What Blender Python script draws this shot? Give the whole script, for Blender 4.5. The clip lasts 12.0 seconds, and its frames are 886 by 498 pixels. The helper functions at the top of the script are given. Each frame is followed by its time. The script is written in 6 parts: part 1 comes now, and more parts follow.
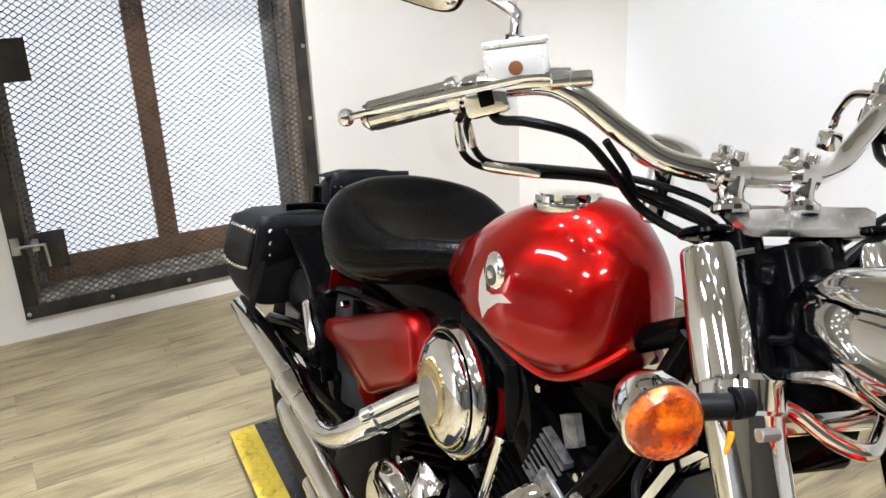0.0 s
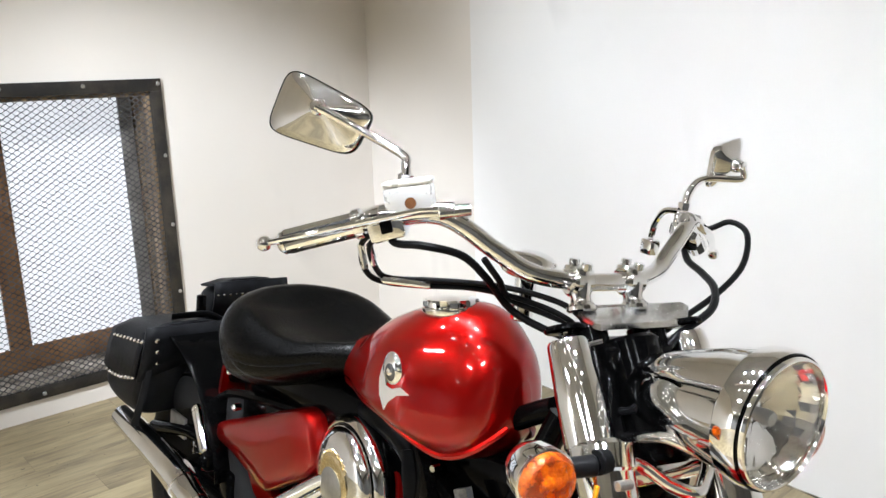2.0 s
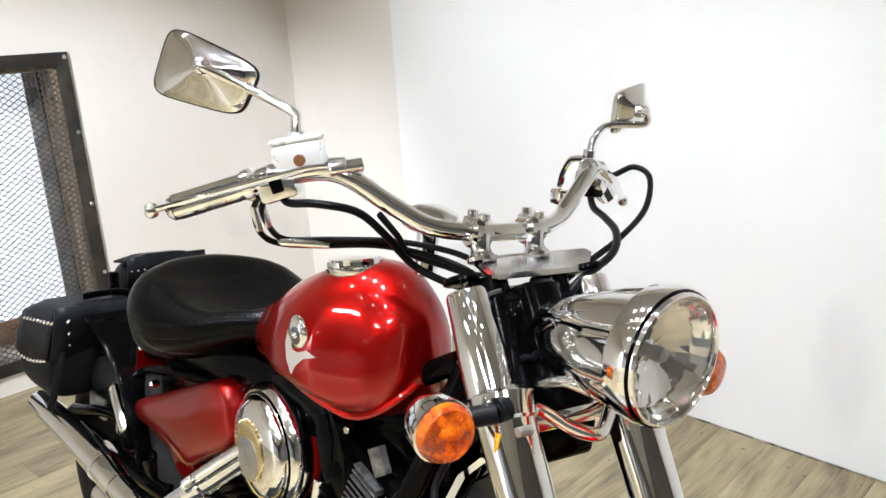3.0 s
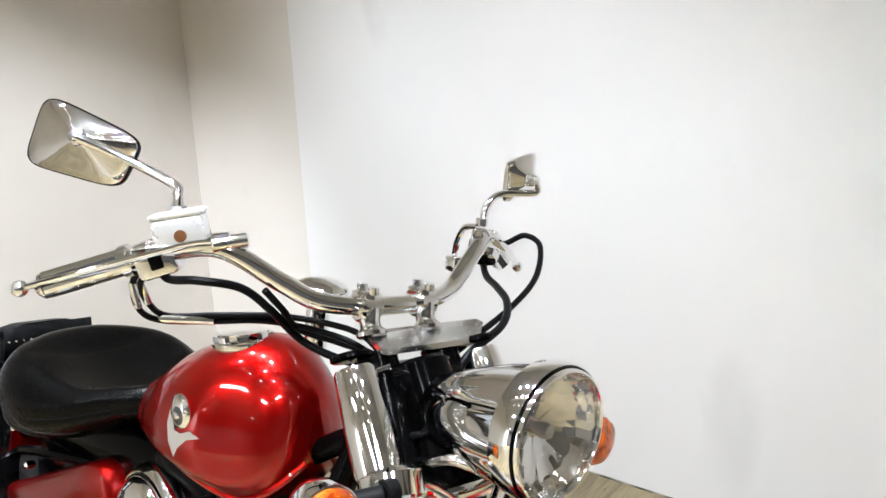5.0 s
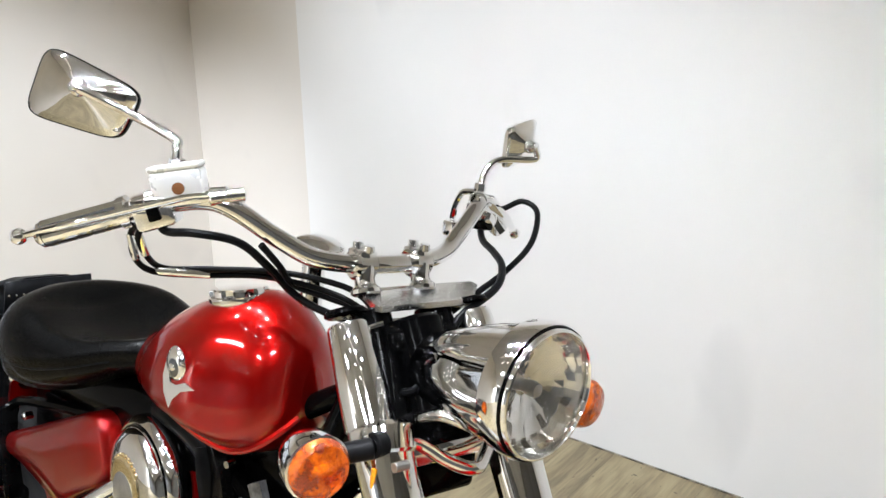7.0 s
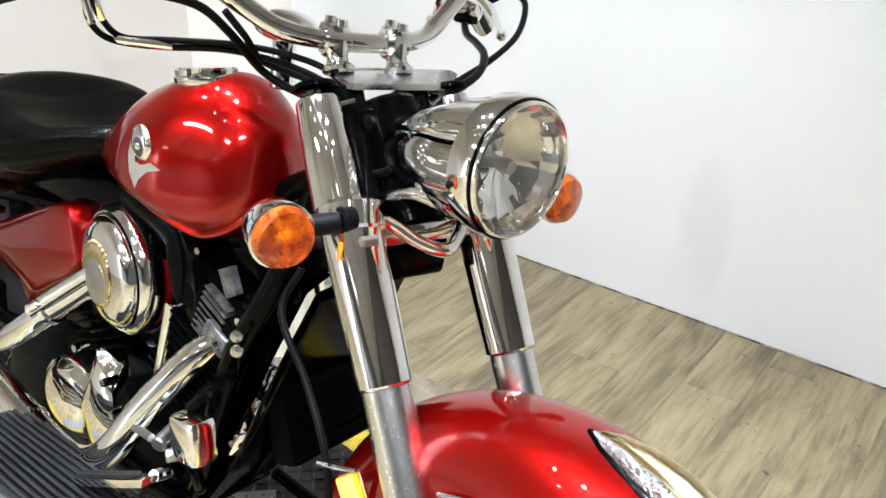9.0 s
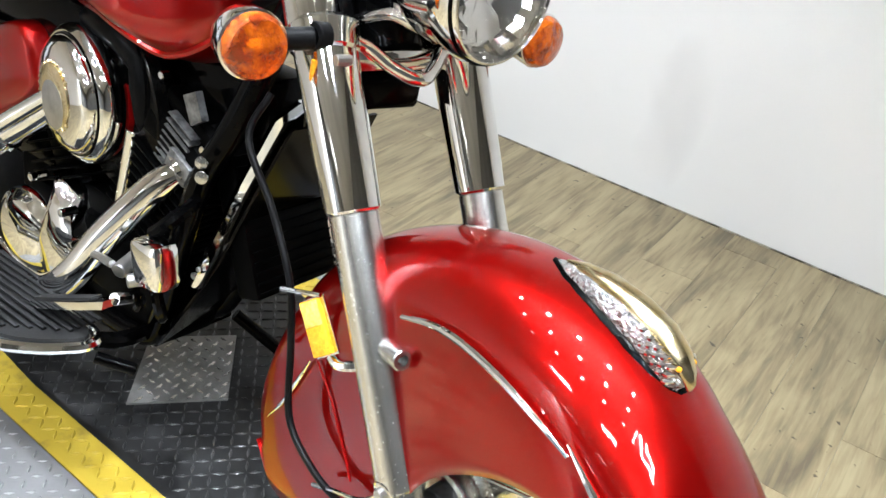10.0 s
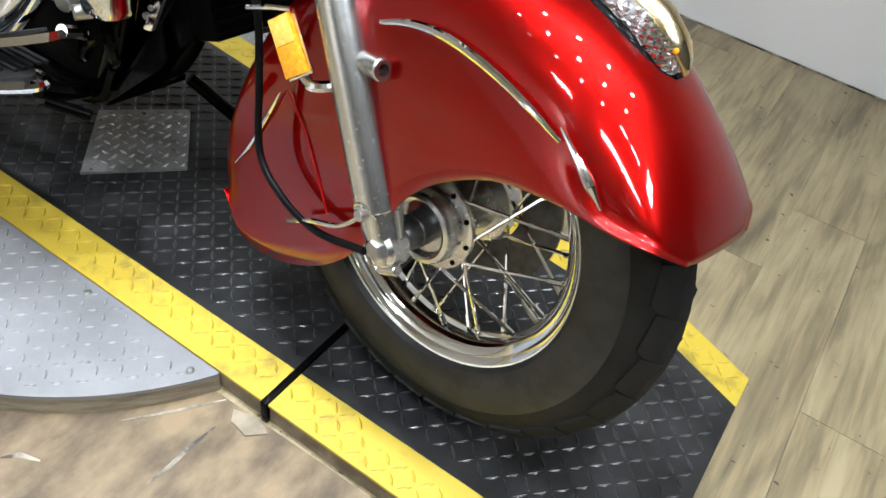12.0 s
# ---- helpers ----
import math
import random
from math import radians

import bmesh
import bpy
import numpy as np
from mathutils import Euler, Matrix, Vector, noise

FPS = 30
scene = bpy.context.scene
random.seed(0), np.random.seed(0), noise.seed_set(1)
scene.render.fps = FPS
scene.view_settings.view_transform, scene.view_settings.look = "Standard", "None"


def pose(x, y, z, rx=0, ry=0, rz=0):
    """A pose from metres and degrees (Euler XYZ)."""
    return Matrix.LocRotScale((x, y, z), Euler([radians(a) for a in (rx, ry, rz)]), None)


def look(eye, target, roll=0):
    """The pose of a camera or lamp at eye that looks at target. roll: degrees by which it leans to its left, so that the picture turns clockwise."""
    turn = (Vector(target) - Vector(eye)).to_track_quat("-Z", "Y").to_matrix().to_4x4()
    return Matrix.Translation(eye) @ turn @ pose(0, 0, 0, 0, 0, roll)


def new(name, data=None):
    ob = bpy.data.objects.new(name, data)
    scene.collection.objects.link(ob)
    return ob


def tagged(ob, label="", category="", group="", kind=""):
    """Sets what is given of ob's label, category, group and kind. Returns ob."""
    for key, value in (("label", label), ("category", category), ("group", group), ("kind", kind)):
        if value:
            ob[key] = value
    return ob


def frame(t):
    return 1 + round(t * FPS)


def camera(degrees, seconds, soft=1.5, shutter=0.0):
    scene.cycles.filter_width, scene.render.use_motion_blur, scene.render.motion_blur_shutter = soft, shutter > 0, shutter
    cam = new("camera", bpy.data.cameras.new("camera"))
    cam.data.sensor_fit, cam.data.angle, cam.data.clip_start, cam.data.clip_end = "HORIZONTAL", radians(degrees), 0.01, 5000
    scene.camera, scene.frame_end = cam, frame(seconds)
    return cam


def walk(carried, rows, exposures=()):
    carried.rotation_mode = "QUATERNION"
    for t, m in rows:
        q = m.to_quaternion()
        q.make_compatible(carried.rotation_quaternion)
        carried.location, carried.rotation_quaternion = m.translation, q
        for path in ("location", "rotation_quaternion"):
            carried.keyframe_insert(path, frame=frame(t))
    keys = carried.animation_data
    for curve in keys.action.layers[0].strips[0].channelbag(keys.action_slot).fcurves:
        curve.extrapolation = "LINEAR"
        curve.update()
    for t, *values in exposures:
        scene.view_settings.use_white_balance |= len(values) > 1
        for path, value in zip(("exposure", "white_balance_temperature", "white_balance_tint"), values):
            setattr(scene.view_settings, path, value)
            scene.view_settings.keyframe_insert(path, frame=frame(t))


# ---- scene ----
# ---- camera and its walk
cam = camera(58.5, 12.0)
PATH = [
    (0, (0.1896, -0.7821, 1.2202), (-1.5822, 0.2325, 0.5127), -2.71),
    (0.5, (0.2495, -0.9120, 1.2771), (-1.4505, 0.3017, 0.7281), -4.87),
    (1, (0.2783, -1.0256, 1.3025), (-1.3933, 0.2662, 0.8540), -2.35),
    (1.5, (0.2827, -0.9936, 1.3092), (-1.3470, 0.3485, 0.8526), -2.17),
    (2, (0.2866, -0.9307, 1.2943), (-1.2887, 0.4642, 0.8112), -1.81),
    (2.5, (0.3078, -0.9002, 1.2766), (-1.2206, 0.5235, 0.7283), -2.69),
    (3, (0.3216, -0.8748, 1.2706), (-1.1416, 0.6062, 0.6946), -3.95),
    (3.5, (0.3346, -0.8620, 1.2724), (-1.0728, 0.6838, 0.7270), -4.34),
    (5.5, (0.3385, -0.8424, 1.2997), (-0.9380, 0.8430, 0.8548), -2.36),
    (6, (0.3449, -0.8476, 1.2970), (-0.9185, 0.8474, 0.8536), -2.10),
    (6.5, (0.3458, -0.8479, 1.2872), (-0.9274, 0.8284, 0.8036), -1.95),
    (8.5, (0.3686, -0.8379, 1.2276), (-0.9115, 0.7405, 0.4955), 0.52),
    (9, (0.3623, -0.8296, 1.1860), (-0.8337, 0.7269, 0.2838), 0.77),
    (9.5, (0.3620, -0.8549, 1.1636), (-0.7246, 0.6960, 0.1257), 3.89),
    (10, (0.3713, -0.8528, 1.1193), (-0.6480, 0.6606, -0.0368), 5.73),
    (10.5, (0.3720, -0.8615, 1.0797), (-0.5645, 0.5879, -0.2202), 7.64),
    (11, (0.3722, -0.8697, 1.0443), (-0.4800, 0.5474, -0.3445), 9.02),
    (11.5, (0.3737, -0.8868, 1.0127), (-0.3970, 0.5144, -0.4400), 10.22),
    (11.8, (0.3755, -0.9000, 1.0008), (-0.3483, 0.4968, -0.4794), 10.28),
    (12, (0.3850, -0.9188, 0.9916), (-0.3312, 0.4823, -0.4885), 9.55),
]
walk(cam, [(t, look(eye, target, roll)) for t, eye, target, roll in PATH],
     ((0, -0.22, 6050, 10), (1.0, -0.3, 6050, 10), (2.5, -0.25, 6050, 10), (3.5, -0.2, 6050, 10), (5.5, -0.36, 6050, 10), (6.5, -0.36, 6050, 10), (9.5, -0.22, 5950, 8), (10.5, -0.32, 5950, 8), (12, -0.88, 5950, 8)))

# ---- light and exposure
world = bpy.data.worlds.new("room_world")
scene.world = world
world.use_nodes = True
world.node_tree.nodes["Background"].inputs[0].default_value = (0.9, 0.95, 1.0, 1)
world.node_tree.nodes["Background"].inputs[1].default_value = 0.3


def lamp(name, kind, m, power, size=(0.1, 0.1), color=(0.97, 0.985, 1.0), shape="RECTANGLE"):
    data = bpy.data.lights.new(name, kind)
    data.energy, data.color = power, color
    if kind == "AREA":
        data.shape, data.size, data.size_y = shape, size[0], size[1]
    ob = new(name, data)
    ob.matrix_world = m
    return ob


# ---- materials
def nodes_of(name):
    mat = bpy.data.materials.new(name)
    mat.use_nodes = True
    nt = mat.node_tree
    return mat, nt, nt.nodes["Principled BSDF"]


def link_noise(nt, scale, detail=4.0, rough=0.55, stretch=(1, 1, 1), coord="Object", distort=0.0):
    tc = nt.nodes.new("ShaderNodeTexCoord")
    mp = nt.nodes.new("ShaderNodeMapping")
    mp.inputs["Scale"].default_value = stretch
    nz = nt.nodes.new("ShaderNodeTexNoise")
    nz.inputs["Scale"].default_value = scale
    nz.inputs["Detail"].default_value = detail
    nz.inputs["Roughness"].default_value = rough
    nz.inputs["Distortion"].default_value = distort
    nt.links.new(tc.outputs[coord], mp.inputs[0])
    nt.links.new(mp.outputs[0], nz.inputs["Vector"])
    return nz.outputs["Fac"]


def ramp(nt, fac, stops):
    cr = nt.nodes.new("ShaderNodeValToRGB")
    el = cr.color_ramp.elements
    while len(el) < len(stops):
        el.new(0.5)
    for e, (pos, col) in zip(el, stops):
        e.position = pos
        e.color = (*col, 1) if len(col) == 3 else col
    nt.links.new(fac, cr.inputs[0])
    return cr.outputs[0]


def bump(nt, bsdf, fac, strength, dist=0.002):
    b = nt.nodes.new("ShaderNodeBump")
    b.inputs["Strength"].default_value = strength
    b.inputs["Distance"].default_value = dist
    nt.links.new(fac, b.inputs["Height"])
    nt.links.new(b.outputs[0], bsdf.inputs["Normal"])


def surface(name, dark, light, rough=(0.4, 0.6), metal=0.0, scale=12.0, fine=150.0, bumps=0.0, bdist=0.001, coat=0.0, stretch=(1, 1, 1), mid=(0.35, 0.65), **extra):
    """Two noises: broad wear in colour and roughness, fine grain in relief."""
    mat, nt, b = nodes_of(name)
    n1 = link_noise(nt, scale, 5, 0.6, stretch)
    n2 = link_noise(nt, fine, 3, 0.6, stretch)
    col = ramp(nt, n1, [(mid[0], dark), (mid[1], light)])
    nt.links.new(col, b.inputs["Base Color"])
    mr = nt.nodes.new("ShaderNodeMapRange")
    mr.inputs["To Min"].default_value, mr.inputs["To Max"].default_value = rough
    nt.links.new(n2, mr.inputs["Value"])
    nt.links.new(mr.outputs[0], b.inputs["Roughness"])
    b.inputs["Metallic"].default_value = metal
    b.inputs["Coat Weight"].default_value = coat
    b.inputs["Coat Roughness"].default_value = 0.03
    if bumps:
        bump(nt, b, n2, bumps, bdist)
    for key, value in extra.items():
        b.inputs[key.replace("_", " ")].default_value = value
    return mat


RED = surface("red_paint", (0.28, 0.0024, 0.0019), (0.34, 0.0036, 0.0027), (0.27, 0.31), 0.82, 3, 300, coat=1.0, Specular_IOR_Level=0.05, Specular_Tint=(0.4, 0.005, 0.004, 1), Coat_IOR=1.47, Coat_Roughness=0.008)
RED_PLAIN = surface("red_paint_inner", (0.20, 0.003, 0.003), (0.28, 0.004, 0.004), (0.3, 0.4), 0.0, 3, 500, coat=0.5, Specular_IOR_Level=0.1)
CHROME = surface("chrome", (0.78, 0.79, 0.8), (0.9, 0.9, 0.9), (0.03, 0.07), 1.0, 8, 60)
ALU = surface("fork_aluminium", (0.62, 0.62, 0.61), (0.75, 0.75, 0.74), (0.22, 0.3), 1.0, 10, 200)
STEEL = surface("steel", (0.35, 0.35, 0.34), (0.55, 0.55, 0.54), (0.25, 0.45), 1.0, 18, 200, 0.1)
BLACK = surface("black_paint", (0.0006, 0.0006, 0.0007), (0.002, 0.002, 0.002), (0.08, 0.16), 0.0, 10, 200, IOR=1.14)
ENGINE_BLACK = surface("engine_black", (0.0006, 0.0006, 0.0006), (0.0018, 0.0018, 0.0018), (0.3, 0.5), 0.0, 20, 300, 0.2, IOR=1.08)
RUBBER = surface("tyre_rubber", (0.004, 0.004, 0.0042), (0.011, 0.011, 0.0113), (0.55, 0.8), 0.0, 16, 300, 0.25, Specular_IOR_Level=0.25)
SIDEWALL = surface("tyre_sidewall", (0.006, 0.006, 0.0063), (0.021, 0.021, 0.0216), (0.38, 0.6), 0.0, 26, 260, 0.2, Specular_IOR_Level=0.45)
HOSE = surface("black_hose", (0.002, 0.002, 0.0022), (0.006, 0.006, 0.0065), (0.28, 0.4), 0.0, 20, 300, 0.1, IOR=1.16)
LEATHER = surface("black_leather", (0.003, 0.0031, 0.0036), (0.010, 0.0104, 0.0118), (0.34, 0.48), 0.0, 14, 260, 0.35, 0.0008, IOR=1.18)
VINYL = surface("seat_vinyl", (0.0010, 0.0010, 0.0010), (0.0024, 0.0024, 0.0024), (0.22, 0.32), 0.0, 8, 420, 0.25, 0.0005, IOR=1.18)
AMBER = surface("amber_lens", (0.30, 0.035, 0.001), (0.72, 0.16, 0.003), (0.05, 0.10), 0.0, 60, 110, 0.9, 0.005, coat=0.6, Transmission_Weight=0.5, IOR=1.4, mid=(0.40, 0.60))
AMBER_FLAT = surface("amber_reflector", (0.85, 0.3, 0.01), (0.95, 0.45, 0.02), (0.15, 0.25), 0.0, 200, 500, 0.5)
AMBER_PALE = surface("pale_reflector", (0.88, 0.50, 0.06), (0.95, 0.66, 0.16), (0.12, 0.2), 0.0, 200, 500, 0.5)
GOLD = surface("emblem_gold", (0.72, 0.55, 0.24), (0.92, 0.82, 0.58), (0.12, 0.24), 1.0, 40, 160, 0.2)
POLISHED = surface("silver_paint", (0.80, 0.80, 0.79), (0.86, 0.86, 0.855), (0.24, 0.32), 0.45, 6, 30)
WHITE_MARK = surface("rim_tape", (0.68, 0.64, 0.54), (0.78, 0.75, 0.66), (0.3, 0.4))
RELIEF = surface("cast_relief_silver", (0.34, 0.34, 0.35), (0.86, 0.86, 0.86), (0.12, 0.3), 1.0, 150, 210, 1.0, 0.006, mid=(0.36, 0.6))
SIGHT = surface("sight_glass_brown", (0.12, 0.05, 0.02), (0.2, 0.09, 0.04), (0.1, 0.2))
STITCH = surface("pale_thread", (0.03, 0.03, 0.032), (0.07, 0.07, 0.073), (0.6, 0.8))
FIN = surface("machined_fin", (0.07, 0.07, 0.07), (0.24, 0.24, 0.24), (0.25, 0.4), 0.6, 60, 200)


def clear_lens():
    """Thin clear cover: see-through, with a glossy skin by Fresnel."""
    mat, nt, b = nodes_of("clear_lens")
    out = nt.nodes["Material Output"]
    lw = nt.nodes.new("ShaderNodeLayerWeight")
    pw = nt.nodes.new("ShaderNodeMath")
    pw.operation = "POWER"
    pw.inputs[1].default_value = 4.0
    fr = nt.nodes.new("ShaderNodeMath")
    fr.operation = "MULTIPLY_ADD"
    fr.inputs[1].default_value, fr.inputs[2].default_value = 0.5, 0.04
    nt.links.new(lw.outputs["Facing"], pw.inputs[0])
    nt.links.new(pw.outputs[0], fr.inputs[0])
    tr = nt.nodes.new("ShaderNodeBsdfTransparent")
    gl = nt.nodes.new("ShaderNodeBsdfGlossy")
    gl.inputs["Roughness"].default_value = 0.02
    mx = nt.nodes.new("ShaderNodeMixShader")
    nt.links.new(fr.outputs[0], mx.inputs[0])
    nt.links.new(tr.outputs[0], mx.inputs[1])
    nt.links.new(gl.outputs[0], mx.inputs[2])
    nt.links.new(mx.outputs[0], out.inputs["Surface"])
    return mat


GLASS = clear_lens()


def wall_paint(name, dark, light):
    mat, nt, b = nodes_of(name)
    n1 = link_noise(nt, 1.1, 3, 0.5)
    n2 = link_noise(nt, 260, 2, 0.5)
    # random grey smudges in the colour stand for the bike's soft wall shadows
    n3 = link_noise(nt, 2.1, 2, 0.45, (1, 1, 0.7), distort=1.0)
    shade_smudge = ramp(nt, n3, [(0.62, (1, 1, 1)), (0.84, (0.86, 0.86, 0.866))])
    mx = nt.nodes.new("ShaderNodeMix")
    mx.data_type, mx.blend_type = "RGBA", "MULTIPLY"
    mx.inputs[0].default_value = 1.0
    nt.links.new(ramp(nt, n1, [(0.3, dark), (0.7, light)]), mx.inputs[6])
    nt.links.new(shade_smudge, mx.inputs[7])
    nt.links.new(mx.outputs[2], b.inputs["Base Color"])
    b.inputs["Roughness"].default_value = 0.75
    bump(nt, b, n2, 0.08, 0.001)
    return mat


WALL = wall_paint("wall_paint", (0.75, 0.71, 0.655), (0.80, 0.76, 0.71))
WALL_WHITE = wall_paint("white_wall_paint", (0.82, 0.815, 0.805), (0.87, 0.865, 0.86))
CEIL = wall_paint("ceiling_paint", (0.38, 0.38, 0.38), (0.46, 0.46, 0.46))
ROOM = wall_paint("far_wall_paint", (0.085, 0.0845, 0.083), (0.12, 0.119, 0.117))


def wood_floor():
    mat, nt, b = nodes_of("vinyl_plank")
    info = nt.nodes.new("ShaderNodeObjectInfo")
    tc = nt.nodes.new("ShaderNodeTexCoord")
    add = nt.nodes.new("ShaderNodeVectorMath")
    add.operation = "ADD"
    comb = nt.nodes.new("ShaderNodeCombineXYZ")
    mul = nt.nodes.new("ShaderNodeMath")
    mul.operation = "MULTIPLY"
    mul.inputs[1].default_value = 40.0
    nt.links.new(info.outputs["Random"], mul.inputs[0])
    nt.links.new(mul.outputs[0], comb.inputs[0])
    nt.links.new(mul.outputs[0], comb.inputs[1])
    nt.links.new(tc.outputs["Object"], add.inputs[0])
    nt.links.new(comb.outputs[0], add.inputs[1])

    def streak(scale, sx, sy, det, dist):
        mp = nt.nodes.new("ShaderNodeMapping")
        mp.inputs["Scale"].default_value = (sx, sy, 1)
        nz = nt.nodes.new("ShaderNodeTexNoise")
        nz.inputs["Scale"].default_value = scale
        nz.inputs["Detail"].default_value = det
        nz.inputs["Distortion"].default_value = dist
        nt.links.new(add.outputs[0], mp.inputs[0])
        nt.links.new(mp.outputs[0], nz.inputs["Vector"])
        return nz.outputs["Fac"]

    broad = streak(8.0, 1.5, 0.34, 8, 0.8)
    fine = streak(40.0, 2.2, 0.16, 8, 0.6)
    knots = streak(52.0, 0.8, 1.0, 2, 0.6)
    mix = nt.nodes.new("ShaderNodeMath")
    mix.operation = "MULTIPLY_ADD"
    mix.inputs[1].default_value = 0.36
    nt.links.new(fine, mix.inputs[0])
    sc = nt.nodes.new("ShaderNodeMath")
    sc.operation = "MULTIPLY"
    sc.inputs[1].default_value = 0.66
    nt.links.new(broad, sc.inputs[0])
    nt.links.new(sc.outputs[0], mix.inputs[2])
    col = ramp(nt, mix.outputs[0], [(0.35, (0.118, 0.092, 0.055)), (0.45, (0.196, 0.155, 0.087)), (0.52, (0.262, 0.209, 0.117)), (0.63, (0.335, 0.274, 0.158))])
    dark = ramp(nt, knots, [(0.262, (0.10, 0.085, 0.065)), (0.288, (1, 1, 1))])
    mm = nt.nodes.new("ShaderNodeMix")
    mm.data_type, mm.blend_type = "RGBA", "MULTIPLY"
    mm.inputs[0].default_value = 0.8
    nt.links.new(col, mm.inputs[6])
    nt.links.new(dark, mm.inputs[7])
    tone = nt.nodes.new("ShaderNodeHueSaturation")
    mr = nt.nodes.new("ShaderNodeMapRange")
    mr.inputs["To Min"].default_value, mr.inputs["To Max"].default_value = 0.90, 1.06
    nt.links.new(info.outputs["Random"], mr.inputs["Value"])
    nt.links.new(mr.outputs[0], tone.inputs["Value"])
    nt.links.new(mm.outputs[2], tone.inputs["Color"])
    nt.links.new(tone.outputs[0], b.inputs["Base Color"])
    b.inputs["Roughness"].default_value = 0.42
    bump(nt, b, fine, 0.12, 0.001)
    return mat


PLANK = wood_floor()
PLATE_BLACK = surface("black_tread_paint", (0.005, 0.005, 0.0052), (0.026, 0.026, 0.0265), (0.28, 0.45), 0.0, 9, 200, 0.15, mid=(0.36, 0.66), IOR=1.45)
TREAD_WORN = surface("worn_black_tread", (0.006, 0.006, 0.006), (0.06, 0.06, 0.061), (0.22, 0.4), 0.1, 9, 200, 0.1, mid=(0.40, 0.66))
PLATE_STEEL = surface("silver_tread_plate", (0.165, 0.165, 0.17), (0.25, 0.25, 0.257), (0.36, 0.52), 0.25, 6, 200, 0.1)
TREAD_SILVER = surface("silver_tread_raised", (0.28, 0.28, 0.285), (0.43, 0.43, 0.44), (0.26, 0.4), 0.55, 14, 200)
LIFT_EDGE = surface("dirty_lift_edge", (0.10, 0.075, 0.045), (0.26, 0.21, 0.14), (0.6, 0.8), 0.0, 18, 140, 0.4, 0.001)
WORN_FLOOR = surface("worn_floor", (0.07, 0.048, 0.026), (0.23, 0.165, 0.092), (0.45, 0.65), 0.0, 9, 70, 0.5, 0.002, mid=(0.36, 0.62), stretch=(1.4, 0.7, 1))
PLATE_YELLOW = surface("yellow_tread_paint", (0.24, 0.18, 0.028), (0.47, 0.345, 0.03), (0.4, 0.55), 0.0, 16, 200, 0.15, mid=(0.29, 0.45))
PLATE_BARE = surface("bare_tread_plate", (0.15, 0.15, 0.147), (0.30, 0.298, 0.29), (0.28, 0.45), 0.35, 12, 150, 0.1)
# hatch lozenges: wall reflection put into a paler metal colour
TREAD_GLINT = surface("glint_tread", (0.62, 0.62, 0.61), (0.82, 0.82, 0.81), (0.16, 0.28), 0.85, 12, 150)
PLYWOOD = surface("plywood_edge", (0.17, 0.14, 0.095), (0.32, 0.27, 0.195), (0.6, 0.8), 0.0, 14, 80, 0.3, 0.001, stretch=(1, 1, 6))
FRAME_BLACK = surface("window_frame_black", (0.010, 0.009, 0.008), (0.05, 0.04, 0.03), (0.45, 0.7), 0.0, 9, 120, 0.2, mid=(0.45, 0.75))
JAMB_WOOD = surface("jamb_wood", (0.05, 0.036, 0.022), (0.28, 0.20, 0.12), (0.5, 0.7), 0.0, 12, 90, 0.3, stretch=(1, 1, 0.15))
MULLION = surface("mullion_brown", (0.20, 0.10, 0.045), (0.30, 0.16, 0.07), (0.45, 0.6), 0.0, 6, 90, 0.1)
MESH_STEEL = surface("mesh_steel", (0.07, 0.07, 0.075), (0.16, 0.16, 0.165), (0.35, 0.5), 0.5, 20, 120)

FLOOR_GAP = surface("floor_gap_dirt", (0.05, 0.043, 0.033), (0.40, 0.36, 0.29), (0.6, 0.8), 0.0, 16, 120, mid=(0.4, 0.62))


def glow(name, color, strength):
    mat, nt, b = nodes_of(name)
    b.inputs["Base Color"].default_value = (0.8, 0.8, 0.8, 1)
    b.inputs["Emission Color"].default_value = (*color, 1)
    b.inputs["Emission Strength"].default_value = strength
    return mat


DAYLIGHT = glow("frosted_daylight", (0.93, 0.96, 1.0), 1.12)
LED = glow("led_panel", (1.0, 0.96, 0.9), 14.0)


# ---- building helpers
def as_mesh(name, verts, faces, mat, smooth=True):
    me = bpy.data.meshes.new(name)
    me.from_pydata([tuple(v) for v in verts], [], faces)
    me.validate()
    bm = bmesh.new()
    bm.from_mesh(me)
    bmesh.ops.recalc_face_normals(bm, faces=bm.faces)
    bm.to_mesh(me)
    bm.free()
    for p in me.polygons:
        p.use_smooth = smooth
    me.materials.append(mat)
    return me


def part(name, geo, mat, parent=None, label="", m=None, smooth=True, sharp=35):
    """Links geometry (verts, faces) as one mesh object under a thing or a part."""
    verts, faces = geo
    if m is not None:
        verts = [m @ Vector(v) for v in verts]
    me = as_mesh(name, verts, faces, mat, smooth)
    if smooth and sharp:
        me.set_sharp_from_angle(angle=radians(sharp))
    ob = new(name, me)
    if parent is not None:
        ob.parent = parent
    if label:
        tagged(ob, label)
    return ob


def join(*geos):
    verts, faces = [], []
    for v, f in geos:
        o = len(verts)
        verts += list(v)
        faces += [tuple(i + o for i in q) for q in f]
    return verts, faces


def moved(geo, m):
    return [m @ Vector(v) for v in geo[0]], geo[1]


